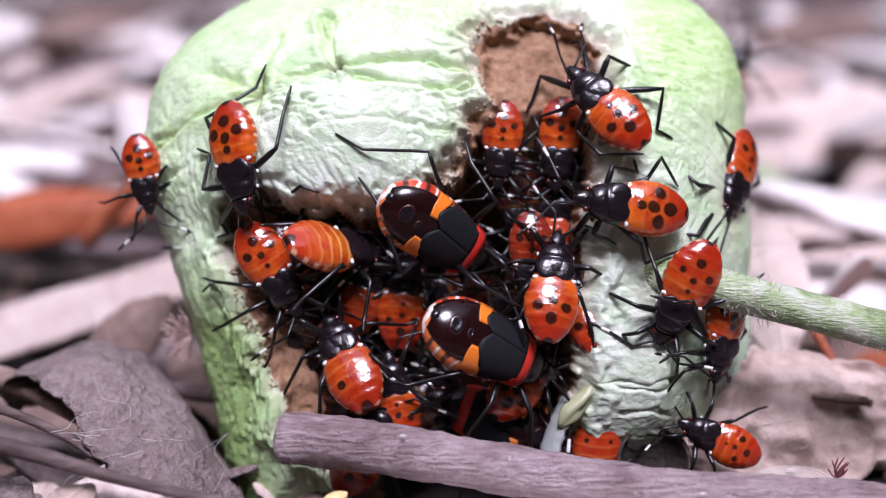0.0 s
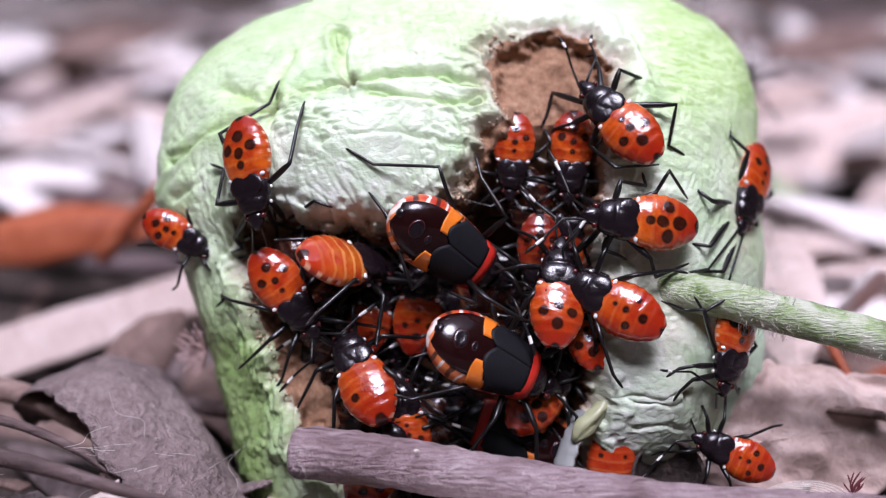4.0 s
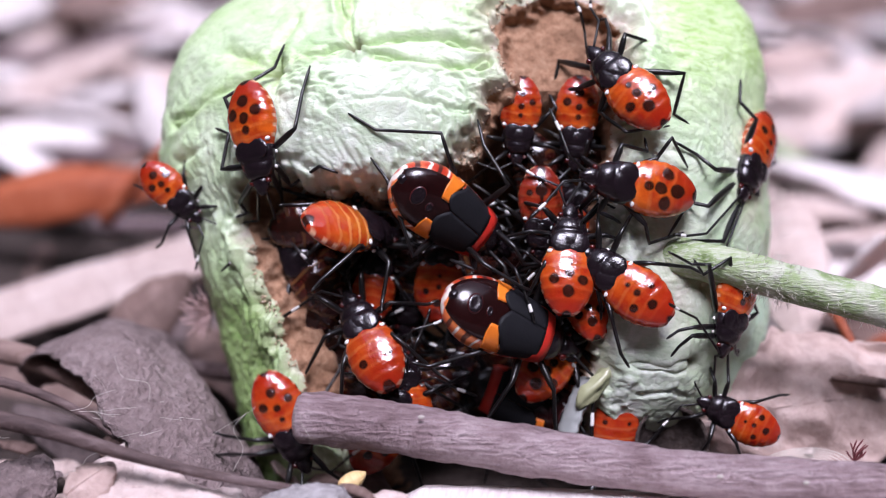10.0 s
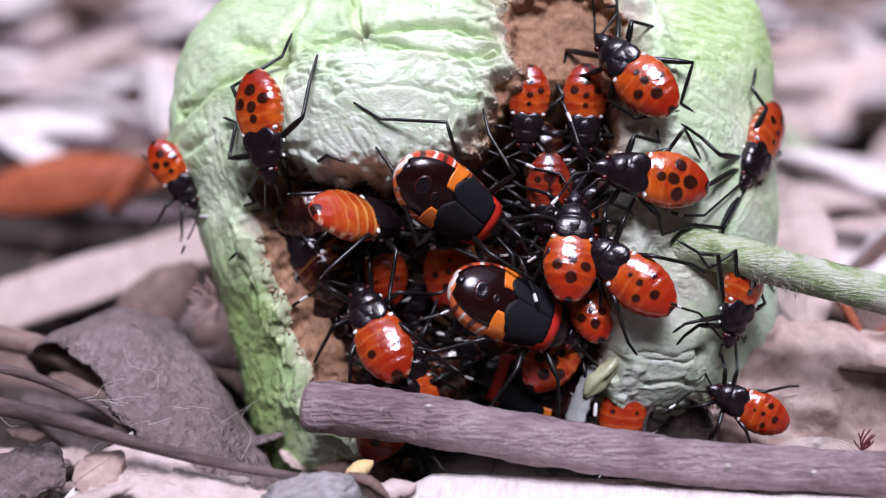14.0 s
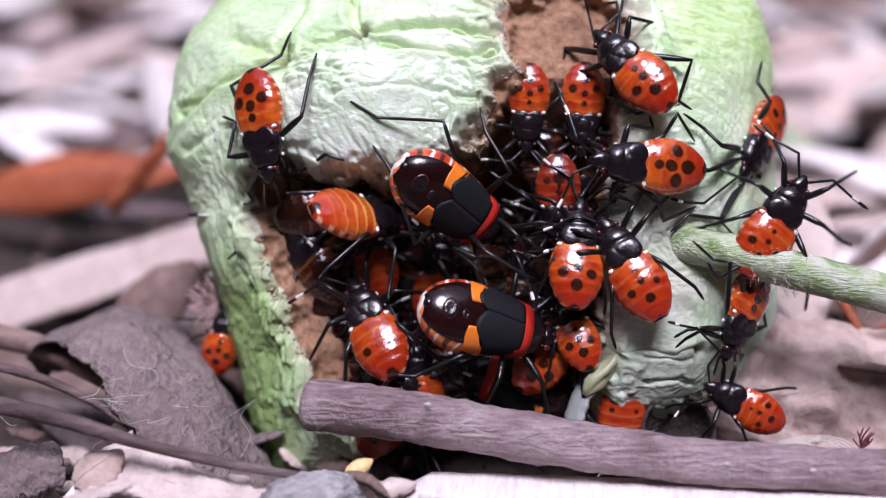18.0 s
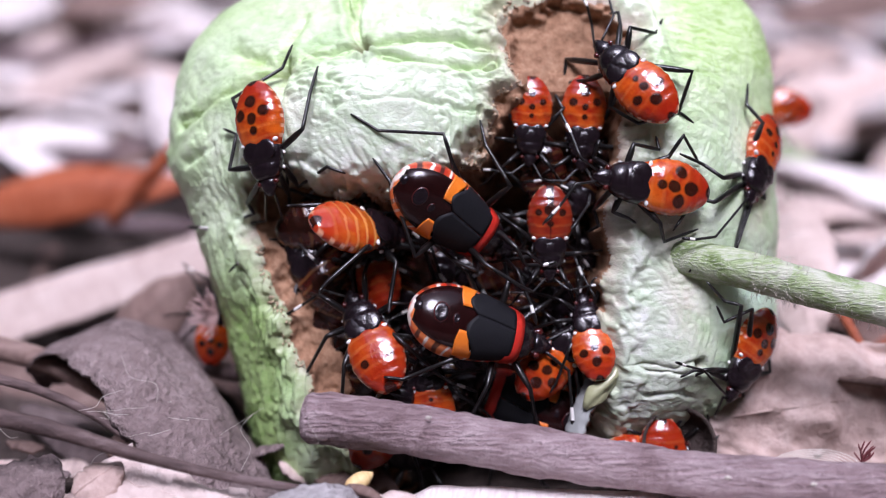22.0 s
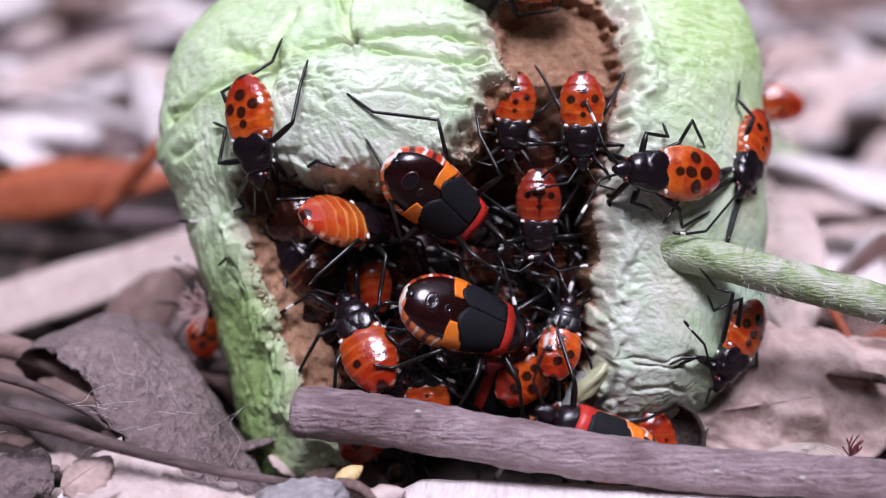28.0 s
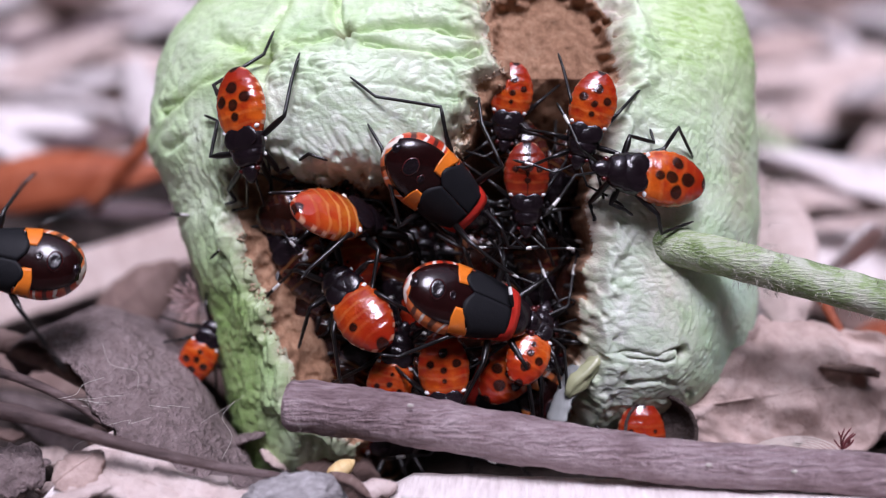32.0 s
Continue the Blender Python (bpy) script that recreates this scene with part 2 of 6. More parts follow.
def abdomen_mat(name, base, deep, spots, line, stripe=None):
    """Shiny orange cuticle: faint cross bands, black spots in the animal's own axes, pale rim at the edge."""
    m, t, b = shader(name, 0.17, 0.9)
    c = t.nodes.new("ShaderNodeTexCoord")
    sep = node(t, "SeparateXYZ", Vector=c.outputs["Object"])
    x, y, z = sep.outputs
    shift = node(t, "VectorMath", i0=c.outputs["Object"], i1=node(t, "CombineXYZ", X=math_node(t, "MULTIPLY", random_of(t), 60.0)).outputs[0]).outputs[0]
    n = noisy(t, shift, 0.8, 3.0, 0.5)
    wob = math_node(t, "MULTIPLY_ADD", n, 0.5, -0.25)
    band = math_node(t, "SINE", math_node(t, "MULTIPLY", math_node(t, "ADD", y, math_node(t, "MULTIPLY_ADD", math_node(t, "ABSOLUTE", x), 0.12, math_node(t, "MULTIPLY", n, 0.5))), 6.2))
    col = mix(t, ramp(t, n, (0.35, (0, 0, 0)), (0.7, (1, 1, 1))), base, deep)
    col = mix(t, math_node(t, "MULTIPLY", random_of(t), 0.55), col, deep)
    col = mix(t, ramp(t, band, (0.35, (0, 0, 0)), (1.0, (line, line, line))), col, (0.95, 0.50, 0.14))
    col = mix(t, ramp(t, math_node(t, "MULTIPLY_ADD", y, -0.16, 0.5), (0.35, (0, 0, 0)), (0.95, (0.95, 0.95, 0.95))), col, deep)
    low = ramp(t, math_node(t, "ABSOLUTE", math_node(t, "SUBTRACT", z, 0.12)), (0.10, (1, 1, 1)), (0.34, (0, 0, 0)))
    notch = ramp(t, math_node(t, "SINE", math_node(t, "MULTIPLY", y, 7.4)), (0.1, (0, 0, 0)), (0.7, (0.75, 0.75, 0.75)))
    col = mix(t, math_node(t, "MULTIPLY", low, notch), col, (0.86, 0.50, 0.30))
    near = None
    xa = math_node(t, "ABSOLUTE", x)
    for sx, sy, r in spots:
        dx, dy = math_node(t, "SUBTRACT", xa, sx), math_node(t, "SUBTRACT", y, sy)
        d = math_node(t, "SQRT", math_node(t, "ADD", math_node(t, "MULTIPLY", dx, dx), math_node(t, "MULTIPLY", dy, dy)))
        d = math_node(t, "SUBTRACT", d, r)
        near = d if near is None else math_node(t, "MINIMUM", near, d)
    if stripe:
        d = math_node(t, "SUBTRACT", xa, math_node(t, "MULTIPLY_ADD", y, stripe[1], stripe[0]))
        near = math_node(t, "MINIMUM", near, d)
    near = math_node(t, "ADD", near, math_node(t, "MULTIPLY", wob, 0.9))
    near = math_node(t, "ADD", near, math_node(t, "MULTIPLY_ADD", random_of(t), 0.28, -0.15))
    up = math_node(t, "GREATER_THAN", z, -0.1)
    mask = math_node(t, "MULTIPLY", ramp(t, math_node(t, "MULTIPLY_ADD", near, 2.0, 0.5), (0.34, (1, 1, 1)), (0.70, (0, 0, 0))), up)
    col = mix(t, math_node(t, "MULTIPLY", mask, 0.96), col, (0.022, 0.006, 0.004))
    t.links.new(col, b.inputs["Base Color"])
    b.inputs["Subsurface Weight"].default_value = 0.15
    b.inputs["Subsurface Radius"].default_value = (0.0008, 0.0002, 0.0001)
    b.inputs["Subsurface Scale"].default_value = 0.4
    bump(t, b, math_node(t, "ADD", math_node(t, "MULTIPLY", band, 0.12), noisy(t, c.outputs["Object"], 1.1, 3.0)), 0.6, 0.00022)
    return m


SPOTS = [(0.0, 1.15, 0.30), (0.0, 0.10, 0.40), (0.0, -1.5, 0.52), (1.25, -0.45, 0.44), (0.0, -3.5, 0.42)]
ABDOMEN = {
    "spotted": abdomen_mat("spotted_orange_cuticle", (0.66, 0.125, 0.006), (0.32, 0.016, 0.004), SPOTS, 0.09),
    "amber": abdomen_mat("amber_cuticle", (0.43, 0.062, 0.005), (0.28, 0.016, 0.004), [(1.2, -0.6, 0.22), (0.0, -3.2, 0.45)], 0.1),
    # shaded copy of the nymph cuticle, near black for the fillers in the hollow
    "black": abdomen_mat("shaded_red_cuticle", (0.07, 0.010, 0.006), (0.03, 0.006, 0.005), [(0.0, 0.4, 0.9), (0.0, -1.2, 1.0)], 0.1),
    "golden": abdomen_mat("gold_striped_cuticle", (0.62, 0.19, 0.014), (0.42, 0.03, 0.006), [(0.0, -3.4, 0.4)], 0.5),
    "dark": abdomen_mat("dark_red_cuticle", (0.38, 0.045, 0.007), (0.20, 0.014, 0.005), [(0.0, 0.7, 0.55), (0.0, -0.8, 0.8), (0.0, -2.3, 0.5), (1.3, -0.5, 0.5)], 0.06, (0.35, -0.08)),
}


def edge_mat():
    """Margin of an adult's abdomen: orange and white blocks with black between."""
    m, t, b = shader("banded_margin", 0.28, 0.4)
    c = t.nodes.new("ShaderNodeTexCoord")
    sep = node(t, "SeparateXYZ", Vector=c.outputs["Object"])
    x, y, z = sep.outputs
    band = math_node(t, "SINE", math_node(t, "MULTIPLY_ADD", math_node(t, "ADD", y, noisy(t, c.outputs["Object"], 0.5, 2.0)), 3.4, 0.6))
    n = noisy(t, c.outputs["Object"], 0.4, 2.0)
    col = mix(t, ramp(t, n, (0.4, (0, 0, 0)), (0.6, (1, 1, 1))), (0.48, 0.035, 0.012), (0.72, 0.20, 0.05))
    col = mix(t, ramp(t, band, (0.86, (0, 0, 0)), (0.98, (1, 1, 1))), col, (0.82, 0.74, 0.66))
    col = mix(t, ramp(t, math_node(t, "MULTIPLY", band, -1.0), (0.62, (0, 0, 0)), (0.85, (0.9, 0.9, 0.9))), col, (0.03, 0.012, 0.01))
    t.links.new(col, b.inputs["Base Color"])
    bump(t, b, noisy(t, c.outputs["Object"], 2.0, 3.0), 0.4, 0.0001)
    return m


M_EDGE = edge_mat()


# ---- builders ----
def mesh_of(name, bm, materials, smooth=True):
    me = bpy.data.meshes.new(name)
    bmesh.ops.recalc_face_normals(bm, faces=bm.faces)
    bm.to_mesh(me)
    bm.free()
    for m in materials if isinstance(materials, (list, tuple)) else [materials]:
        me.materials.append(m)
    if smooth:
        me.polygons.foreach_set("use_smooth", [True] * len(me.polygons))
    return me


def part(name, bm, material, parent, label=""):
    ob = new(name, mesh_of(name, bm, material))
    ob.parent = parent
    if label:
        tagged(ob, label)
    return ob


def thing(name, bm, material, label, category, group="", kind=""):
    """A top-level mesh, in millimetres."""
    ob = new(name, mesh_of(name, bm, material))
    ob.scale = (MM,) * 3
    return tagged(ob, label, category, group, kind)


def ring_skin(bm, rings, cap=True, mat_of=None):
    vs = [[bm.verts.new(p) for p in r] for r in rings]
    n = len(vs[0])
    for i in range(len(vs) - 1):
        for k in range(n):
            f = bm.faces.new((vs[i][k], vs[i][(k + 1) % n], vs[i + 1][(k + 1) % n], vs[i + 1][k]))
            if mat_of:
                f.material_index = mat_of(i)
    if cap:
        for r, m in ((vs[0], 0), (vs[-1], len(vs) - 2)):
            f = bm.faces.new(r)
            if mat_of:
                f.material_index = mat_of(m)
    return vs


def loft(sections, n=20):
    """A body along y: rows of (y, half width, top, bottom, sharpness)."""
    bm = bmesh.new()
    rings = []
    for y, w, top, bot, sharp in sections:
        ring = []
        for k in range(n):
            a = 2 * math.pi * k / n
            c, s = math.cos(a), math.sin(a)
            h = (top if s > 0 else -bot) * abs(s) ** sharp
            ring.append((w * c, y, h if s > 0 else h))
        rings.append(ring)
    ring_skin(bm, rings)
    return bm


def catmull(pts, steps):
    pts = [Vector(p) for p in pts]
    ext = [2 * pts[0] - pts[1], *pts, 2 * pts[-1] - pts[-2]]
    out = []
    for i in range(1, len(ext) - 2):
        p0, p1, p2, p3 = ext[i - 1:i + 3]
        for k in range(steps):
            t = k / steps
            out.append(0.5 * (2 * p1 + (p2 - p0) * t + (2 * p0 - 5 * p1 + 4 * p2 - p3) * t * t + (3 * p1 - p0 - 3 * p2 + p3) * t ** 3))
    out.append(pts[-1])
    return out


def tube(bm, pts, radii, n=8, cap=True, mat_of=None, rough=0.0, seed=0):
    pts = [Vector(p) for p in pts]
    rings, side = [], None
    for i, p in enumerate(pts):
        way = (pts[min(i + 1, len(pts) - 1)] - pts[max(i - 1, 0)]).normalized()
        if side is None:
            side = way.cross(Vector((0.3, 0.2, 1))).normalized()
        side = (side - way * side.dot(way)).normalized()
        up = way.cross(side)
        ring = []
        for k in range(n):
            a = 2 * math.pi * k / n
            d = side * math.cos(a) + up * math.sin(a)
            r = radii[i]
            if rough:
                q = p * 0.45 + d * 1.4 + Vector((seed * 7.1, 0, 0))
                r *= 1 + rough * noise.noise(q) + rough * 0.5 * noise.noise(q * 2.7)
            ring.append(p + d * r)
        rings.append(ring)
    return ring_skin(bm, rings, cap, mat_of)


def ball(bm, at, r, u=10, v=7, squash=(1, 1, 1)):
    rings = []
    for i in range(1, v):
        a = math.pi * i / v
        rings.append([(at[0] + squash[0] * r * math.sin(a) * math.cos(2 * math.pi * k / u),
                       at[1] + squash[1] * r * math.sin(a) * math.sin(2 * math.pi * k / u),
                       at[2] + squash[2] * r * math.cos(a)) for k in range(u)])
    ring_skin(bm, rings)


# ---- the bugs: millimetres, head along +y, back along +z ----
LEGS = ("fl", "fr", "ml", "mr", "hl", "hr")


def jointed(pts, thick, hip):
    """A leg from hip to claw: stout thigh, thin shin, hooked foot."""
    bm = bmesh.new()
    p = [Vector(q) for q in pts]
    line, rad = [], []
    n = len(p) - 1
    for i in range(n):
        a, b = p[i], p[i + 1]
        for k in range(4):
            f = k / 4
            line.append(a.lerp(b, f))
            base = (1.0, 0.62, 0.5, 0.42)[min(i, 3)]
            rad.append(thick * (base + (0.22 if i == 0 else 0.1) * math.sin(math.pi * f) + (0.16 if k == 0 and i else 0)))
    line.append(p[-1])
    rad.append(thick * 0.3)
    tube(bm, [q - hip for q in line], rad, 7)
    return bm


def free_leg(rng, side, hip, aim, reach, foot):
    """Hip, knee, ankle and claw for a leg that stands beside the body."""
    a = radians(aim + rng.uniform(-14, 14))
    d = Vector((side * math.sin(a), math.cos(a), 0))
    reach *= rng.uniform(0.85, 1.12)
    knee = hip + d * reach * 0.42 + Vector((0, 0, rng.uniform(0.9, 1.7)))
    ankle = hip + d * reach * rng.uniform(0.85, 0.98)
    ankle.z = foot + 0.25
    swing = Matrix.Rotation(side * rng.uniform(-0.5, 0.2), 3, "Z")
    claw = ankle + swing @ d * reach * 0.2
    claw.z = foot
    return [hip, knee, ankle, claw]


def add_limbs(root, rng, hips, reach, foot, thick, legs, feeler, flen, fthick):
    aims = {"f": 40, "m": 92, "h": 142}
    for key in LEGS:
        side = -1 if key[1] == "l" else 1
        x, y, z = hips[key[0]]
        hip = Vector((side * x, y, z))
        if legs and key in legs:
            pts = [hip, *[Vector(p) for p in legs[key][1:]]]
        else:
            pts = free_leg(rng, side, hip, aims[key[0]], reach * (1.15 if key[0] == "h" else 1.0), foot)
        leg = part("leg", jointed(pts, thick, hip), M_LEG, root)
        leg.location = hip
    for key, side in (("al", -1), ("ar", 1)):
        base = Vector((side * feeler[0], feeler[1], feeler[2]))
        if legs and key in legs:
            pts = [base, *[Vector(p) for p in legs[key][1:]]]
        else:
            a = radians(rng.uniform(15, 55))
            d = Vector((side * math.sin(a), math.cos(a), 0))
            bend = Vector((side * math.sin(a + 0.8), math.cos(a + 0.8), 0))
            pts = [base, base + d * flen * 0.3 + Vector((0, 0, rng.uniform(0.1, 0.9))), base + (d * 0.3 + bend * 0.35) * flen,
                   base + (d * 0.35 + bend * 0.62) * flen + Vector((0, 0, rng.uniform(-1.0, 0.2)))]
        bm = bmesh.new()
        line, rad, white = [], [], set()
        for i in range(3):
            for k in range(5):
                line.append(Vector(pts[i]).lerp(Vector(pts[i + 1]), k / 5) - base)
                rad.append(fthick * (1.0 + (0.25 if i == 2 and k > 0 else 0)))
        line.append(Vector(pts[3]) - base)
        rad.append(fthick * 0.5)
        tube(bm, line, rad, 6, mat_of=lambda i: 1 if i in (10, 11) else 0)
        ob = part("antenna", bm, [M_LEG, M_WHITE], root, "black antenna with a white ring")
        ob.location = base


def nymph(seed, size, kind, label, legs=None):
    rng = random.Random(seed * 13 + 5)
    root = new("bug_nymph")
    root.scale = (MM * size,) * 3
    secs = []
    for i in range(27):
        s = i / 26
        y = -3.5 + 6.4 * s
        prof = math.sin(math.pi * min(1, (0.035 + 0.965 * s)) ** 0.92 * 0.83) ** 0.62
        w = 2.42 * prof * (1 + 0.035 * abs(math.sin(s * 7 * math.pi)))
        secs.append((y, w, 1.35 * prof * (1 + 0.02 * math.sin(s * 14 * math.pi)), 0.95 * prof, 0.82))
    part("abdomen", loft(secs, 28), ABDOMEN[kind], root)
    th = [(2.3, 1.6, 0.95, 0.7, 0.9), (2.8, 1.88, 1.15, 0.9, 0.9), (3.5, 1.84, 1.2, 0.95, 0.9), (4.0, 1.74, 1.15, 0.95, 0.9), (4.12, 1.66, 1.02, 0.95, 0.9),
          (4.25, 1.66, 1.1, 0.9, 0.9), (4.8, 1.5, 1.02, 0.8, 0.9), (5.25, 1.25, 0.84, 0.65, 0.9), (5.5, 0.95, 0.6, 0.5, 0.9)]
    part("thorax", loft(th, 18), M_BLACK, root, "glossy black thorax")
    for side in (-1, 1):
        bm = bmesh.new()
        ball(bm, (side * 0.62, 3.0, 1.02), 1.0, 12, 8, (1.15, 1.0, 0.14))
        for vert in bm.verts:
            vert.co.z -= 0.13 * (abs(vert.co.x) - 0.6) ** 2
        part("wing_pad", bm, M_BLACK, root)
        # fillers go without white patches, so the hollow stays dark
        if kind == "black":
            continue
        bm = bmesh.new()
        ball(bm, (side * 1.62, 2.18, 0.62), 0.42, 9, 6, (0.9, 0.5, 0.42))
        part("collar_patch", bm, M_WHITE, root, "white patch behind the thorax")
    for side in (-1, 1):
        for y in () if kind == "black" else (3.3, 4.6):
            bm = bmesh.new()
            ball(bm, (side * (2.32 - 0.16 * y), y, -0.35), 0.2, 7, 5, (0.6, 1, 1))
            part("side_patch", bm, M_WHITE, root, "white patch above the leg")
    hd = [(5.3, 0.62, 0.42, 0.4, 0.9), (5.6, 0.85, 0.55, 0.5, 0.9), (6.1, 0.78, 0.5, 0.5, 0.9), (6.6, 0.48, 0.32, 0.35, 0.9), (6.95, 0.22, 0.14, 0.2, 0.9)]
    head = part("head", loft(hd, 14), M_BLACK, root)
    for side in (-1, 1):
        bm = bmesh.new()
        ball(bm, (side * 0.85, 5.75, 0.12), 0.28, 8, 6)
        part("eye", bm, M_EYE, head)
    add_limbs(root, rng, {"f": (0.75, 4.9, -0.55), "m": (1.05, 4.0, -0.65), "h": (1.1, 3.0, -0.7)}, 5.9, -1.9, 0.25, legs, (0.42, 6.5, 0.1), 6.8, 0.125)
    return tagged(root, label or "orange bug nymph with black spots and a black thorax", "bug", "bugs on the fruit")


def half(y):
    """Half the width of an adult's body: an oval, tapering little towards the head."""
    if y < -0.2:
        return 3.3 * max(0.0, 1 - ((y + 0.2) / 5.75) ** 2) ** 0.5 + 0.02
    return 3.3 * (1 - ((y + 0.2) / 10.0) ** 2)


def back(x, y):
    """Height of an adult's back."""
    w = half(y)
    return 2.2 * (w / 3.3) ** 0.8 * max(0.0, 1 - abs(x / max(w, 0.01)) ** 2.2) ** 0.5


def shell(y0, y1, edge0, edge1, lift, nu=14, nv=10, skew=None):
    """A plate that follows the back, from x = edge0(y) to edge1(y)."""
    bm = bmesh.new()
    top = []
    for i in range(nu + 1):
        y = y0 + (y1 - y0) * i / nu
        a, b = edge0(y), edge1(y)
        top.append([(a + (b - a) * k / nv, y + (skew(k / nv, i / nu) if skew else 0)) for k in range(nv + 1)])
    up = [[bm.verts.new((x, y, back(x, y) + lift)) for x, y in r] for r in top]
    lo = [[bm.verts.new((x, y, back(x, y) - 0.12)) for x, y in r] for r in top]
    for g in (up, lo):
        for i in range(nu):
            for k in range(nv):
                bm.faces.new((g[i][k], g[i][k + 1], g[i + 1][k + 1], g[i + 1][k]))
    for i in range(nu):
        bm.faces.new((up[i][0], lo[i][0], lo[i + 1][0], up[i + 1][0]))
        bm.faces.new((up[i][nv], lo[i][nv], lo[i + 1][nv], up[i + 1][nv]))
    for k in range(nv):
        bm.faces.new((up[0][k], lo[0][k], lo[0][k + 1], up[0][k + 1]))
        bm.faces.new((up[nu][k], lo[nu][k], lo[nu][k + 1], up[nu][k + 1]))
    return bm


def adult(seed, size, kind, label, legs=None):
    rng = random.Random(seed * 17 + 3)
    root = new("adult_bug")
    root.scale = (MM * size,) * 3
    secs = []
    for i in range(30):
        y = -5.93 + 10.7 * (i / 29) ** 1.25
        w = half(y)
        secs.append((y, w, 2.1 * (w / 3.3) ** 0.8, 1.5 * w / 3.3, 0.9))
    part("abdomen", loft(secs, 30), M_EDGE, root, "black abdomen with an orange and white banded margin")
    part("membrane", shell(-5.55, 1.6, lambda y: -half(y) * 0.82, lambda y: half(y) * 0.82, 0.10, 18, 14), M_MEMBRANE, root, "black rear wing membrane")
    for side in (-1, 1):
        inner = (lambda y, s=side: -0.45 + (0.02 if s > 0 else -0.02) + 0.12 * (y - 1.5))
        outer = (lambda y, s=side: s * half(y) * 0.97)
        wing = part("forewing", shell(1.5, 4.9, inner, outer, 0.30, 12, 10, lambda k, i: -(1 - i) * (0.9 * math.sin(math.pi * min(1, k * 1.15)) - 0.35 * k)), M_SLATE, root, "matt slate-black forewing")
        part("orange_band", shell(-0.1, 1.7 if side > 0 else 1.5, lambda y, s=side: s * (1.25 if s > 0 else 0.95), outer, 0.22, 8, 8, lambda k, i: 0.55 * (k - 0.5) + 0.5 * (0.5 - i) * (1 - k) - 0.35 * math.sin(3 * k)), M_ORANGE, wing, "bright orange band across the wing")
    for x, y, r in ((0.1, -2.7, 1.05), (0.35, -0.75, 0.5)):
        bm = bmesh.new()
        rows = []
        for i in range(5):
            q = r * (1 - i / 5)
            rows.append([(x + q * math.cos(2 * math.pi * k / 18), y + q * math.sin(2 * math.pi * k / 18), back(x + q * math.cos(2 * math.pi * k / 18), y + q * math.sin(2 * math.pi * k / 18)) + (0.05, 0.17, 0.19, 0.15, 0.13)[i]) for k in range(18)])
        ring_skin(bm, rows, mat_of=lambda i: 0 if i < 1 else 1)
        part("wing_mark", bm, [M_RING, M_BLACK], root, "round maroon mark on the membrane")
    rd = [(4.3, 2.5, 1.9, 1.3, 0.88), (4.55, 2.66, 2.05, 1.4, 0.88), (5.3, 2.5, 1.9, 1.4, 0.88), (5.75, 2.3, 1.72, 1.3, 0.88)]
    part("red_collar", loft(rd, 22), M_RED, root, "red band behind the head shield")
    pn = [(5.55, 2.25, 1.6, 1.3, 0.85), (5.9, 2.1, 1.55, 1.25, 0.85), (6.6, 1.75, 1.3, 1.1, 0.85), (7.1, 1.3, 0.95, 0.9, 0.85)]
    part("pronotum", loft(pn, 20), M_BLACK, root)
    head = part("head", loft([(7.0, 0.9, 0.6, 0.6, 0.9), (7.5, 1.12, 0.7, 0.7, 0.9), (8.0, 0.95, 0.6, 0.6, 0.9), (8.6, 0.45, 0.3, 0.4, 0.9), (8.9, 0.25, 0.15, 0.2, 0.9)], 14), M_BLACK, root)
    for side in (-1, 1):
        bm = bmesh.new()
        ball(bm, (side * 1.1, 7.55, 0.15), 0.36, 9, 6)
        part("eye", bm, M_EYE, head)
        for y in (3.2, 4.6, 5.9):
            bm = bmesh.new()
            ball(bm, (side * 2.05, y, -0.75), 0.36, 8, 6, (0.7, 1, 1))
            part("side_patch", bm, M_WHITE, root, "white patch above the leg")
    bm = bmesh.new()
    ball(bm, (-0.2, -5.0, 1.0), 0.62, 10, 7, (1, 1.2, 0.9))
    part("tail_tip", bm, M_BLACK, root)
    # a short rump and a long forebody
    for ob in root.children_recursive:
        for vert in ob.data.vertices:
            vert.co.y = 0.8 + (vert.co.y - 0.8) * (0.72 if vert.co.y < 0.8 else 1.14)
    add_limbs(root, rng, {"f": (1.2, 6.2, -0.8), "m": (1.5, 4.9, -0.9), "h": (1.6, 3.4, -0.9)}, 8.4, -2.7, 0.27, legs, (0.5, 9.4, 0.1), 9.2, 0.16)
    return tagged(root, label or "black adult bug with red and orange bands on the fruit", "bug", "adult bugs")


# ---- the fruit's own axes: x right, y up, z forward, leaning back a little ----
LEAN = eye(0, -102.714, 54, -18, 0, 0)


def spot(u, v, d, heading, tilt, roll):
    """A pose on the fruit: millimetres across, up and behind the front point; the way the head points, pitch and roll."""
    return LEAN @ pose(u * MM, v * MM, -d * MM, 0, 0, heading - 90) @ pose(0, 0, 0, tilt, 0, 0) @ pose(0, 0, 0, 0, roll, 0)


def set_down(ob, m):
    ob.matrix_basis = m @ Matrix.Diagonal((*ob.scale, 1))


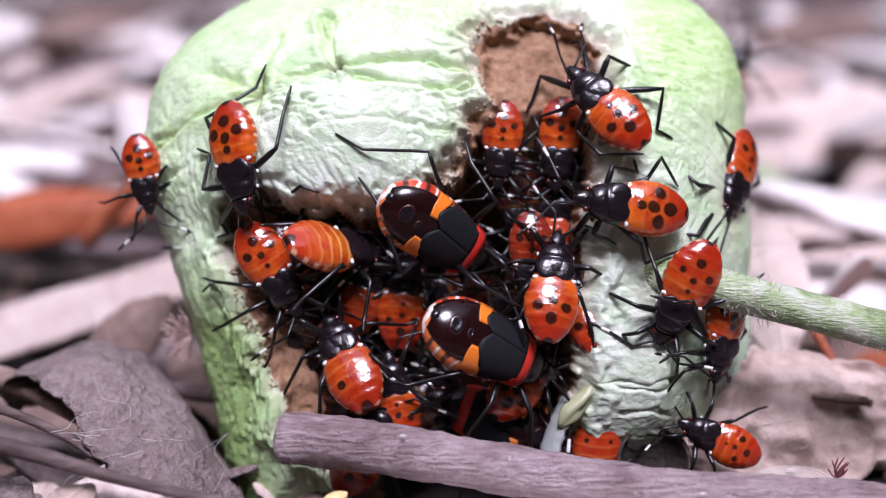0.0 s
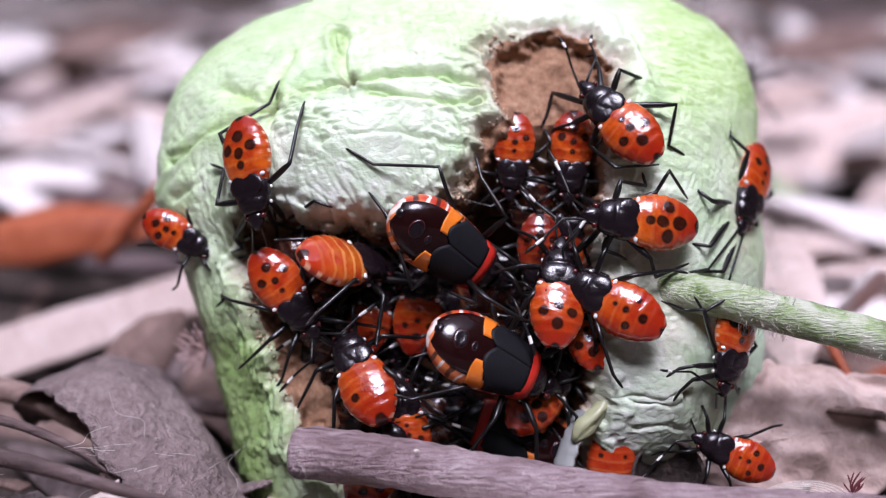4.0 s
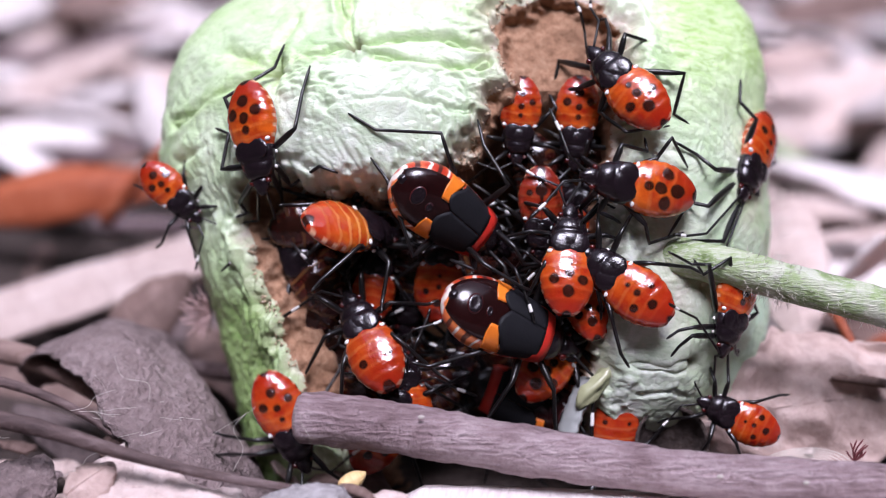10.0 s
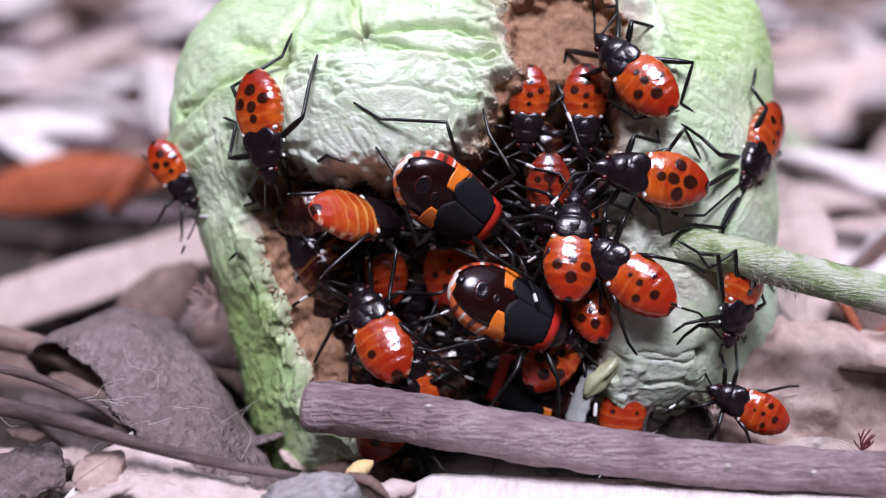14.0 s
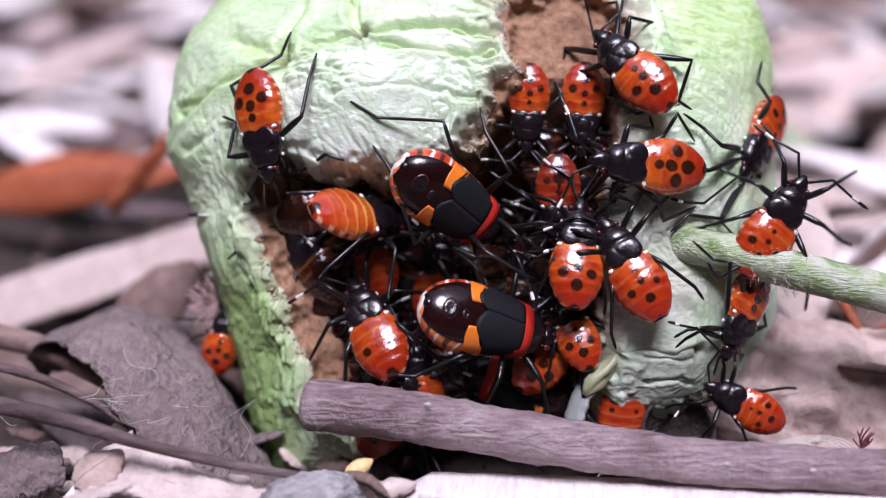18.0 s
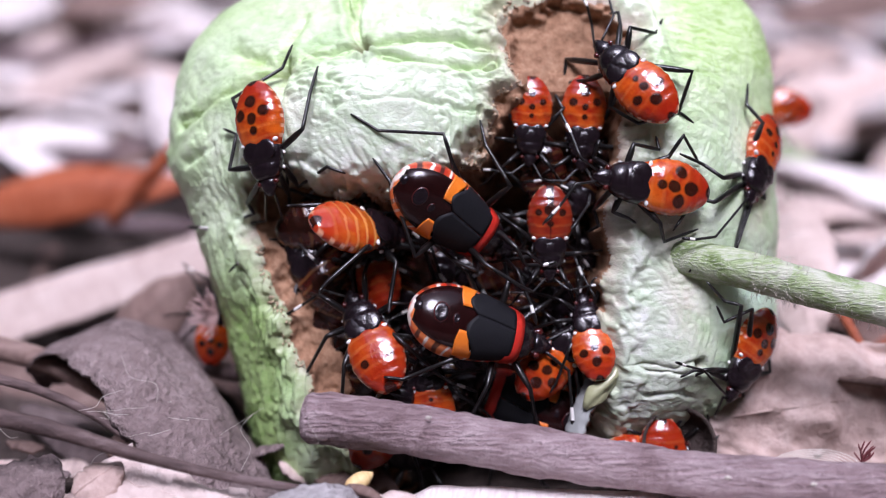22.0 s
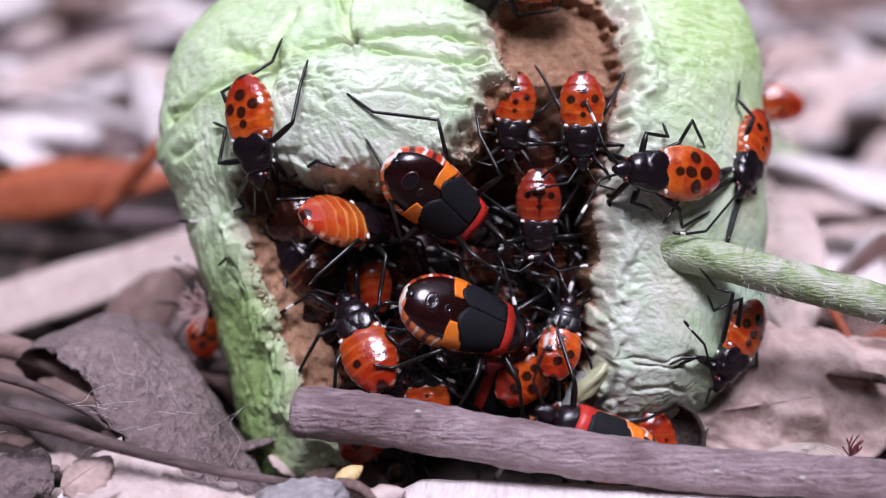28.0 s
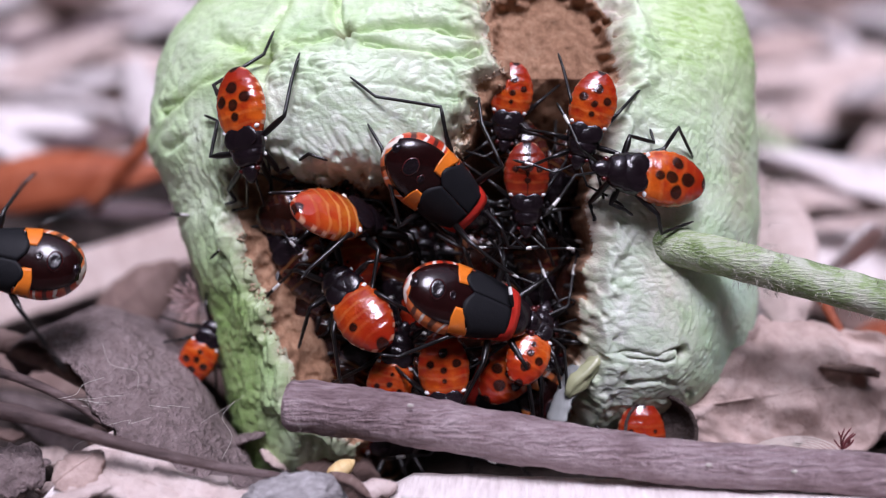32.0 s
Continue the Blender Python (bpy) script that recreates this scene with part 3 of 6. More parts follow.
# ---- ground ----
def ground():
    c = np.linspace(-1, 1, 121)
    c = np.sign(c) * (np.abs(c) * 0.25 + 30 * np.abs(c) ** 7)
    bm = bmesh.new()
    rows = []
    for y in c:
        row = []
        for x in c:
            h = 0.004 * noise.noise(Vector((x * 14, y * 14, 0))) + 0.002 * noise.noise(Vector((x * 50, y * 50, 3)))
            if abs(x) > 1 or abs(y) > 1:
                h *= 4
            row.append(bm.verts.new((x * 1000, y * 1000 + 40, h * 1000 - 4)))
        rows.append(row)
    for i in range(120):
        for k in range(120):
            bm.faces.new((rows[i][k], rows[i][k + 1], rows[i + 1][k + 1], rows[i + 1][k]))
    return thing("ground", bm, M_SOIL, "dark brown soil under dry leaf litter", "ground", kind="structure")


ground()


def backdrop():
    """An unseen dark ring all round, added to keep low sky light off the bugs."""
    bm = bmesh.new()
    rings = []
    for h, f in ((-100, 1.0), (3000, 1.0), (6000, 1.02), (9000, 1.06)):
        rings.append([(6500 * f * math.cos(2 * math.pi * k / 48), 6500 * f * math.sin(2 * math.pi * k / 48), h * (1 + (0.18 * noise.noise(Vector((k * 0.9, 2, 0))) if h > 8000 else 0))) for k in range(48)])
    ring_skin(bm, rings, cap=False)
    return thing("backdrop", bm, M_SKYBLOCK, "unseen dark green ring added to block low sky light", "backdrop", kind="structure")


backdrop()

# ---- the fruit ----
POD_MID = (4.30, 2.32)
POD_OUTLINE = [(8, 29.6), (21, 31.2), (31, 33.1), (39, 34.8), (47, 34.7), (56, 32.4), (71, 29.6), (90, 28.2), (108, 29.2), (122, 31.3), (133, 33.0), (140, 33.9), (147, 34.3), (154, 34.1), (160, 33.4), (167, 32.2), (173, 30.2), (186, 28.2), (199, 27.6), (210, 28.4), (219, 30.4), (227, 32.6), (232, 33.0), (241, 29.9), (257, 25.4), (276, 22.8), (299, 23.3), (315, 27.0), (325, 29.9), (332, 30.7), (342, 30.0), (354, 29.4)]
OPENING = [(-17.4, 6.2), (-15.9, 7.0), (-12.9, 6.8), (-9.7, 5.6), (-4.7, 5.3), (-1.2, 6.5), (2.4, 8.3), (3.9, 10.9), (5.5, 14.4), (6.7, 15.9), (5.1, 18.8), (5.2, 21.8), (7.1, 23.4), (10.7, 24.2), (15.2, 23.8), (17.0, 21.6), (17.2, 17.0), (15.8, 9.7), (14.8, 1.8), (14.3, -3.3), (14.0, -8.0), (13.6, -13.4), (14.0, -16.1), (10.9, -23.2), (-5.0, -23.6), (-6.6, -18.6), (-9.4, -16.0), (-11.9, -12.6), (-13.3, -8.3), (-14.8, -4.7), (-16.4, -1.0), (-17.9, 2.6)]


def lattice(p):
    """Smooth value noise for an array of points."""
    i = np.floor(p).astype(np.int64)
    f = p - i
    f = f * f * f * (f * (f * 6 - 15) + 10)
    total = 0
    for dx in (0, 1):
        for dy in (0, 1):
            for dz in (0, 1):
                h = (i[:, 0] + dx) * 374761393 + (i[:, 1] + dy) * 668265263 + (i[:, 2] + dz) * 1274126177
                h = (h ^ (h >> 13)) * 1103515245
                val = ((h ^ (h >> 16)) & 0xFFFF) / 32767.5 - 1
                total = total + val * np.abs(1 - dx - f[:, 0]) * np.abs(1 - dy - f[:, 1]) * np.abs(1 - dz - f[:, 2])
    return total


def inside_by(pu, pv, poly):
    """Signed distance to a closed outline, positive inside."""
    best = np.full(len(pu), 1e9)
    ins = np.zeros(len(pu), bool)
    for (ax, ay), (bx, by) in zip(poly, poly[1:] + poly[:1]):
        ex, ey = bx - ax, by - ay
        t = np.clip(((pu - ax) * ex + (pv - ay) * ey) / (ex * ex + ey * ey), 0, 1)
        best = np.minimum(best, np.hypot(pu - ax - t * ex, pv - ay - t * ey))
        cross = ((ay > pv) != (by > pv)) & (pu < ex * (pv - ay) / (by - ay + 1e-12) + ax)
        ins ^= cross
    return np.where(ins, best, -best)


def cushion(p):
    """Soft cells with sharp valleys between them, -0.5 to 0.5, for an array of points."""
    i = np.floor(p).astype(np.int64)
    f1 = np.full(len(p), 9.0)
    f2 = np.full(len(p), 9.0)
    for dx in (-1, 0, 1):
        for dy in (-1, 0, 1):
            for dz in (-1, 0, 1):
                c = i + np.array([dx, dy, dz])
                h = c[:, 0] * 374761393 + c[:, 1] * 668265263 + c[:, 2] * 1274126177
                h = (h ^ (h >> 13)) * 1103515245
                h = h ^ (h >> 16)
                at = c + np.stack([h & 1023, (h >> 10) & 1023, (h >> 20) & 1023], 1) / 1023.0
                r = np.sqrt(((p - at) ** 2).sum(1))
                f2 = np.minimum(f2, np.maximum(f1, r))
                f1 = np.minimum(f1, r)
    return np.clip((f2 - f1) / 0.55, 0, 1) ** 0.6 - 0.5


# the long folds of the skin: depth, width, then points along the fold
FOLDS = [
    (0.9, 0.30, (-6.9, 18.4), (-7.9, 20.1), (-8.3, 23.5)),
    (0.8, 0.26, (-6.9, 18.4), (-2.2, 19.6), (0.8, 19.7), (4.4, 18.8)),
    (0.7, 0.24, (-5.2, 17.6), (2.3, 17.1), (4.5, 17.3)),
    (0.6, 0.28, (-6.9, 18.4), (-9.7, 17.4), (-12.0, 17.0)),
    (1.0, 0.50, (-13.8, 16.1), (-13.4, 19.1), (-12.2, 21.5)),
    (0.7, 0.32, (-13.8, 16.1), (-18.0, 14.9), (-24.5, 12.6)),
    (0.8, 0.35, (-13.8, 16.1), (-13.5, 13.0), (-13.0, 10.5)),
    (1.1, 0.80, (-18.5, 18.6), (-16.0, 17.6)),
    (0.4, 0.30, (-9.0, 12.6), (-2.0, 14.0), (3.0, 13.0)),
    (0.5, 0.35, (-24.0, 9.0), (-20.0, 10.6), (-16.5, 10.2)),
    (0.28, 0.13, (17.0, -10.7), (19.5, -10.2), (22.5, -11.8), (24.0, -13.2)),
    (0.24, 0.13, (13.8, -8.2), (19.0, -8.5), (21.0, -7.8)),
]


def line_off(pu, pv, line):
    """Distance to an open line."""
    best = np.full(len(pu), 1e9)
    for (ax, ay), (bx, by) in zip(line, line[1:]):
        ex, ey = bx - ax, by - ay
        t = np.clip(((pu - ax) * ex + (pv - ay) * ey) / (ex * ex + ey * ey), 0, 1)
        best = np.minimum(best, np.hypot(pu - ax - t * ex, pv - ay - t * ey))
    return best


def fruit_surface():
    """The fruit's points in its own axes: a dome from front to back, creased, with the eaten-out hollow."""
    spokes, fr, bk = 860, 310, 50
    RIM, FRONT, BACK, PW = 122.0, 109.0, 150.0, 2.3
    ang = np.array([a for a, r in POD_OUTLINE], float)
    rad = np.array([r for a, r in POD_OUTLINE], float)
    phi = np.linspace(0, 360, spokes, endpoint=False)
    R = np.interp(phi, np.r_[ang[-1] - 360, ang, ang[0] + 360], np.r_[rad[-1], rad, rad[0]])
    for _ in range(6):
        R = (np.roll(R, 1) + 2 * R + np.roll(R, -1)) / 4
    s_front = np.linspace(0.004, 1, fr) ** 0.8
    s_back = np.linspace(1, 0.01, bk + 1)[1:]
    s = np.r_[s_front, s_back][:, None]
    isfront = np.r_[np.ones(fr), np.zeros(bk)][:, None]
    u = POD_MID[0] + s * R * np.cos(np.radians(phi))
    v = POD_MID[1] + s * R * np.sin(np.radians(phi))
    dome = np.clip(1 - s ** PW, 0, 1) ** (1 / PW)
    d = np.where(isfront > 0, RIM - (RIM - FRONT) * dome, RIM + (BACK - RIM) * dome) + 0 * u
    u, v, d = u.ravel(), v.ravel(), d.ravel()
    frontal = np.repeat(isfront.ravel(), spokes)
    P = np.stack([u, v, d], 1)
    N = np.stack([(u - POD_MID[0]) / 26, (v - POD_MID[1]) / 22, (d - RIM) / np.where(d < RIM, 13, 28)], 1)
    N /= np.linalg.norm(N, axis=1)[:, None]
    warp = np.stack([lattice(P * 0.16 + k * 31.7) for k in range(3)], 1)
    jag = 0.7 * lattice(P * 0.55 + 9.1) + 0.45 * lattice(P * 1.5 + 4.2)
    sd = np.where(frontal > 0, inside_by(u, v, OPENING) + jag, -9)
    # shrunken skin: small cushions with sharp valleys, pleats towards the torn lip, a few long folds
    q = P + warp * 1.6 + np.stack([lattice(P * 0.6 + 60 + k * 17) for k in range(3)], 1) * 0.7
    lobe = np.clip((9 - u) / 5, 0, 1) * np.clip((20.5 - v) / 5, 0.25, 1) * np.clip((u + 23) / 8, 0.3, 1)
    flap = np.clip((-11 - u) / 3, 0, 1) * np.clip((6 - v) / 4, 0, 1)
    pillar = np.clip((u - 13) / 3, 0, 1)
    patch = np.clip(0.75 + 0.9 * lattice(P * 0.2 + 130), 0.25, 1.2)
    coarse = cushion(q * np.array([0.54, 0.66, 0.55]))
    finer = cushion(q * np.array([1.1, 1.35, 1.1]) + 40)
    near_lip = np.clip(1 + sd / 5.5, 0, 1) * (sd < 0)
    updown = cushion(np.stack([(u + warp[:, 0] * 1.5) * 1.05, (v + warp[:, 1] * 3) * 0.26, d * 0.3], 1))
    sideways = cushion(np.stack([(u + warp[:, 1] * 3) * 0.24, (v + 0.5 * u + warp[:, 0] * 2) * 0.75, d * 0.3], 1) + 70)
    lumps = lattice(P * 0.085 + 20)
    swell = lattice(q * 0.22 + 44)
    plain_skin = np.clip(lobe * (1 - near_lip) + 0.18, 0, 1) * (1 - 0.75 * pillar) * (1 - 0.6 * flap)
    relief = 0.9 * lumps * (1 - 0.5 * flap) + 0.32 * swell + plain_skin * patch * (0.42 * coarse + 0.27 * finer)
    relief = relief + near_lip * np.where(v < 13, updown, 0.35 * updown + 0.65 * sideways) * 0.55 * (1 - pillar) * (1 - 0.4 * flap)
    relief = relief + pillar * (0.17 * sideways * np.clip((v - 2) / 6, 0.25, 1) + 0.10 * finer) + flap * (0.26 * updown + 0.08 * finer)
    relief = relief + 0.05 * lattice(q * 2.1 + 80)
    for deep, wide, *line in FOLDS:
        off = line_off(u, v, line)
        off = np.abs(off + (0.5 * warp[:, 0] + 0.35 * lattice(P * 0.7 + 15)) * np.clip(np.hypot(u + 6.9, v - 18.4) / 4, 0, 1))
        relief = relief + np.where(frontal > 0, -1.15 * deep * np.exp(-(off / (0.75 * wide)) ** 1.3) + 0.22 * deep * np.exp(-((off - 2.6 * wide) / (1.6 * wide)) ** 2), 0)
    # the upper lobe swells over the hollow, the other side stands as a rounded pillar
    relief = relief + 2.2 * np.exp(-((u + 8) / 13) ** 2 - ((v - 14) / 9) ** 2) + 1.8 * np.exp(-((u - 20) / 6) ** 2 - ((v - 4) / 22) ** 2) + 2.4 * np.exp(-((u - 21) / 7) ** 2 - ((v + 10) / 6) ** 2)
    # pinched navels, little folds running in on them
    for cu, cv, deep, reach, folds in ((-6.9, 18.4, 1.0, 0.7, 9), (-13.8, 16.1, 1.5, 1.3, 7), (21.2, -8.1, 1.3, 0.45, 0)):
        r = np.hypot(u - cu, v - cv)
        a = np.arctan2(v - cv, u - cu)
        fan = 0.17 * np.sin(folds * a + 3 * lattice(P * 0.3 + 5)) * np.exp(-(r / 2.6) ** 2) * np.minimum(1, r / reach) if folds else 0
        relief = relief + np.where(frontal > 0, fan - deep * np.exp(-(r / reach) ** 2), 0)
    over = np.clip((u - 6) / -4, 0, 1) * np.clip((v - 1) / 3, 0, 1)
    roll = np.clip(1 + sd / 2.6, 0, 1) ** 2 * (sd < 0) * over
    lip = 0.9 * np.exp(-((sd + 1.2) / 1.3) ** 2) * (1 - 0.8 * over)
    relief = (relief + lip) * np.clip(-sd / 1.0, 0, 1) ** 0.5
    P = P + N * relief[:, None]
    P[:, 2] += 3.4 * roll + 3.4 * over * (sd >= 0)
    # the eaten-out hollow
    hole = np.clip(sd / np.interp(u, [-16, -6, 4, 11], [9.0, 4.0, 2.6, 1.3]), 0, 1)
    ledge = np.interp(sd, [0, 0.8, 3.0, 5.2], [0, 0.05, 0.14, 1])
    hole = np.where(u < -8, ledge, hole * hole * (3 - 2 * hole))
    floor = np.interp(v, [-4, 5, 11, 15.5], [21.0, 17.0, 7.0, 1.9])
    P[:, 2] += hole * floor + np.where(sd > 0, 0.3 * lattice(P * 0.5) + 0.13 * lattice(P * 1.6), 0)
    return P, u, v, sd, fr + bk, spokes


def fruit():
    P, u, v, sd, rows, spokes = fruit_surface()
    # faces
    idx = np.arange(rows * spokes).reshape(rows, spokes)
    a, b = idx[:-1], np.roll(idx[:-1], -1, 1)
    c, e = np.roll(idx[1:], -1, 1), idx[1:]
    quads = np.stack([a, e, c, b], -1).reshape(-1, 4)
    cavity = sd[quads].mean(1) > 0.0
    xyz = np.stack([P[:, 0], P[:, 1], -P[:, 2]], 1)
    root = new("eaten_fruit")
    root.matrix_basis = LEAN @ Matrix.Diagonal((MM, MM, MM, 1))
    tagged(root, "pale green wrinkled fruit, eaten open and hollow, lying on leaf litter", "fruit")
    dry = np.clip(1 + sd / np.interp(u, [-12, -4, 1, 4, 10], [1.6, 0.9, 2.0, 3.0, 1.2]), 0, 1)
    dry = dry + 0.55 * np.exp(-((u - 20.0) / 1.6) ** 2 - ((v + 1.0) / 5.0) ** 2) + 0.6 * np.exp(-((u - 29.0) / 2.2) ** 2 - ((v - 7.0) / 5.0) ** 2)
    deep_green = np.clip((-10.5 - u) / 5.5, 0.25, 1) * np.clip((3 - v) / 8, 0, 1) * 0.95
    lush = np.clip((v - 9) / 11, 0, 1) * np.clip((u - 17) / 5, 0, 1) * 0.95
    lush = lush + 0.6 * np.exp(-((u + 15.5) / 3.4) ** 2 - ((v - 17.0) / 2.2) ** 2) + 0.45 * np.clip((v - 18.5) / 5, 0, 1) * np.clip((10 - u) / 5, 0, 1) + 0.25 * np.clip((-17 - u) / 6, 0, 1)
    lush = np.clip(lush + 0.45 * np.max([np.exp(-(line_off(u, v, line) / 0.7) ** 2) for deep, wide, *line in FOLDS[:8]], axis=0), 0, 1)
    dry = np.clip(dry * (1 - 0.7 * lush) * (1 - 0.85 * deep_green), 0, 1)
    pale = np.clip((17 - v) / 9, 0, 1) * np.clip((7 - u) / 4, 0, 1) * np.clip((u + 19) / 6, 0, 1) * np.clip((v - 2) / 3, 0, 1) + np.clip((u - 12) / 3, 0, 1) * np.clip((25 - u) / 6, 0, 1) * np.clip((14 - v) / 8, 0, 1)
    lit_mint = np.clip((u - 22) / 5, 0, 1) * np.clip((4 - v) / 8, 0, 1)
    navel = 0.95 * np.exp(-(np.hypot(u + 6.9, v - 18.4) / 0.7) ** 2) + 0.9 * np.exp(-(np.hypot(u - 21.2, v + 8.1) / 0.4) ** 2) + 0.35 * np.exp(-(np.hypot(u + 13.8, v - 16.1) / 0.9) ** 2)
    # crumbs and shreds along the torn edge
    rng = random.Random(14)
    near = np.nonzero((sd < 0.1) & (sd > -0.45) & (P[:, 2] < 113) & (u < 9))[0]
    bm = bmesh.new()
    for _ in range(300):
        p = Vector(xyz[rng.choice(near)])
        a = Vector((rng.gauss(0, 1), rng.gauss(0, 1), rng.gauss(0.6, 0.7))).normalized() * rng.uniform(0.25, 0.7)
        c = a.cross(Vector((rng.gauss(0, 1), rng.gauss(0, 1), rng.gauss(0, 1)))).normalized() * rng.uniform(0.1, 0.28)
        e = a.cross(c).normalized() * rng.uniform(0.05, 0.14)
        vs = [bm.verts.new(q) for q in (p - c - e, p + c - e, p + e, p + a)]
        for f in ((0, 1, 2), (0, 1, 3), (1, 2, 3), (2, 0, 3)):
            bm.faces.new([vs[n] for n in f])
    tagged(part("torn_edge", bm, M_CRUMB, root, "tan crumbs on the torn edge"), kind="stuff")
    for name, sel, material, label in (("skin", ~cavity, M_SKIN, "pale green wrinkled skin"), ("hollow", cavity, M_FLESH, "dry brown eaten-out inside")):
        f = quads[sel]
        used = np.unique(f)
        remap = np.zeros(len(xyz), np.int64)
        remap[used] = np.arange(len(used))
        me = bpy.data.meshes.new(name)
        me.from_pydata(xyz[used], [], remap[f].tolist())
        me.materials.append(material)
        me.polygons.foreach_set("use_smooth", [True] * len(me.polygons))
        for key, val in (("dryness", dry), ("lush", lush), ("navel", navel), ("pale", np.clip(pale, 0, 1)), ("lit_mint", lit_mint), ("deep_green", deep_green)):
            me.attributes.new(key, "FLOAT", "POINT").data.foreach_set("value", val[used].astype(np.float32))
        ob = new(name, me)
        ob.parent = root
        tagged(ob, label)
    return root


POD = fruit()


# ---- leaves, twigs and other litter: world millimetres ----
def leaf(name, p0, p1, width, material, label, arch=0.1, curl=0.15, roll=0.0, strip=False, seed=1, ragged=0.05, wave=0.03, group="", category="dry leaf", rib=True, nu=30, nv=12, thick=0.35, crink=0.012, crest=1.0, ribw=0.022):
    """A dry leaf from p0 to p1: arched along its length, curled across, with thickness and a midrib."""
    p0, p1 = Vector(p0), Vector(p1)
    length = (p1 - p0).length
    bm = bmesh.new()
    rng = random.Random(seed)
    o = Vector((rng.uniform(0, 90), rng.uniform(0, 90), 0))

    def at(s, c):
        crumple = crink * width * (noise.noise(o + Vector((s * 13, c * 4, 9))) + 0.5 * abs(noise.noise(o + Vector((s * 30, c * 9, 4)))))
        if strip:
            w = width / 2 * (0.92 + 0.08 * math.sin(3 * s + seed)) * min(1, 14 * s + 0.55, 14 * (1 - s) + 0.4)
        else:
            w = width / 2 * (math.sin(math.pi * (0.03 + 0.95 * s) ** 0.85) ** 0.75)
        w *= 1 + ragged * noise.noise(o + Vector((s * 9, c * 1.2, 1))) + ragged * 0.6 * noise.noise(o + Vector((s * 26, c, 5)))
        k = curl * 2.2
        x = w * (math.sin(k * c) / k if abs(k) > 0.01 else c)
        z = -w * (1 - math.cos(k * c)) / k if abs(k) > 0.01 else 0
        z += arch * length * math.sin(math.pi * s ** crest) + wave * width * noise.noise(o + Vector((s * 5, c * 1.5, 0))) + crumple
        return Vector((x, s * length, z))

    layers = []
    for low in (0, thick):
        layers.append([[bm.verts.new(at(i / nu, 2 * k / nv - 1) - Vector((0, 0, low))) for k in range(nv + 1)] for i in range(nu + 1)])
    for g in layers:
        for i in range(nu):
            for k in range(nv):
                bm.faces.new((g[i][k], g[i][k + 1], g[i + 1][k + 1], g[i + 1][k]))
    up, lo = layers
    for i in range(nu):
        for k in (0, nv):
            bm.faces.new((up[i][k], lo[i][k], lo[i + 1][k], up[i + 1][k]))
    for k in range(nv):
        for i in (0, nu):
            bm.faces.new((up[i][k], lo[i][k], lo[i][k + 1], up[i][k + 1]))
    ob = thing(name, bm, material, label, category, group)
    way = (p1 - p0).normalized()
    side = way.cross(Vector((0, 0, 1))).normalized()
    m = Matrix((side, way, side.cross(way))).transposed().to_4x4()
    ob.matrix_basis = Matrix.Translation(p0 * MM) @ m @ pose(0, 0, 0, 0, roll, 0) @ Matrix.Diagonal((MM, MM, MM, 1))
    if rib:
        bm = bmesh.new()
        pts = [at(0.02 + 0.94 * i / 16, 0) + Vector((0, 0, 0.05)) for i in range(17)]
        tube(bm, pts, [width * ribw * (1 - 0.68 * i / 16) for i in range(17)], 6)
        part("midrib", bm, material, ob)
    return ob


def stick(name, pts, radii, material, label, category="twig", rough=0.12, seed=0, n=18, steps=10, group=""):
    line = catmull(pts, steps)
    r = np.interp(np.linspace(0, 1, len(line)), np.linspace(0, 1, len(radii)), radii)
    bm = bmesh.new()
    first, last = (line[0] - line[1]).normalized(), (line[-1] - line[-2]).normalized()
    line = [line[0] + first * r[0] * 0.30, line[0] + first * r[0] * 0.2, *line, line[-1] + last * r[-1] * 0.2, line[-1] + last * r[-1] * 0.30]
    r = [r[0] * 0.45, r[0] * 0.82, *r, r[-1] * 0.82, r[-1] * 0.45]
    tube(bm, line, r, n, True, None, rough, seed)
    return thing(name, bm, material, label, category, group)


# the twig lying before the fruit
twig = stick("twig", [(-11.6, -7.0, 8.55), (-5.0, -7.7, 8.1), (0.8, -8.5, 7.4), (10.3, -9.9, 6.3), (22.1, -11.3, 5.3), (33.6, -12.4, 5.1), (44.8, -13.6, 4.5)],
             [2.25, 2.25, 2.15, 2.05, 1.9, 1.85, 1.8], M_BARK, "broken purple-brown twig with wrinkled bark before the fruit", steps=22, n=26)
for k, (x, y, z, r) in enumerate([(-1.3, -9.9, 9.9, 0.22), (23.3, -13.2, 6.1, 0.22), (30.2, -13.9, 5.9, 0.22)]):
    bm = bmesh.new()
    ball(bm, (x, y, z), r, 9, 6, (1.3, 0.5, 0.8))
    part("bark_scar", bm, M_HAIR, twig, "pale scar in the bark")

# the fruit's stalk
stalk = stick("stalk", [(21.1, 2.5, 20.3), (24.0, 0.4, 20.2), (27.2, -0.8, 19.8), (31.6, -1.6, 18.8), (35.6, -2.0, 17.8), (45.5, -2.8, 15.3)],
              [1.9, 1.75, 1.7, 1.7, 1.7, 1.7], M_STALK, "hairy green stalk joined to the fruit", "stalk", 0.08, 3, 22, 16)
rng = random.Random(4)
bm = bmesh.new()
ends = [Vector((27.2, -0.8, 19.8)), Vector((31.6, -1.6, 18.8)), Vector((45.5, -2.8, 15.3))]
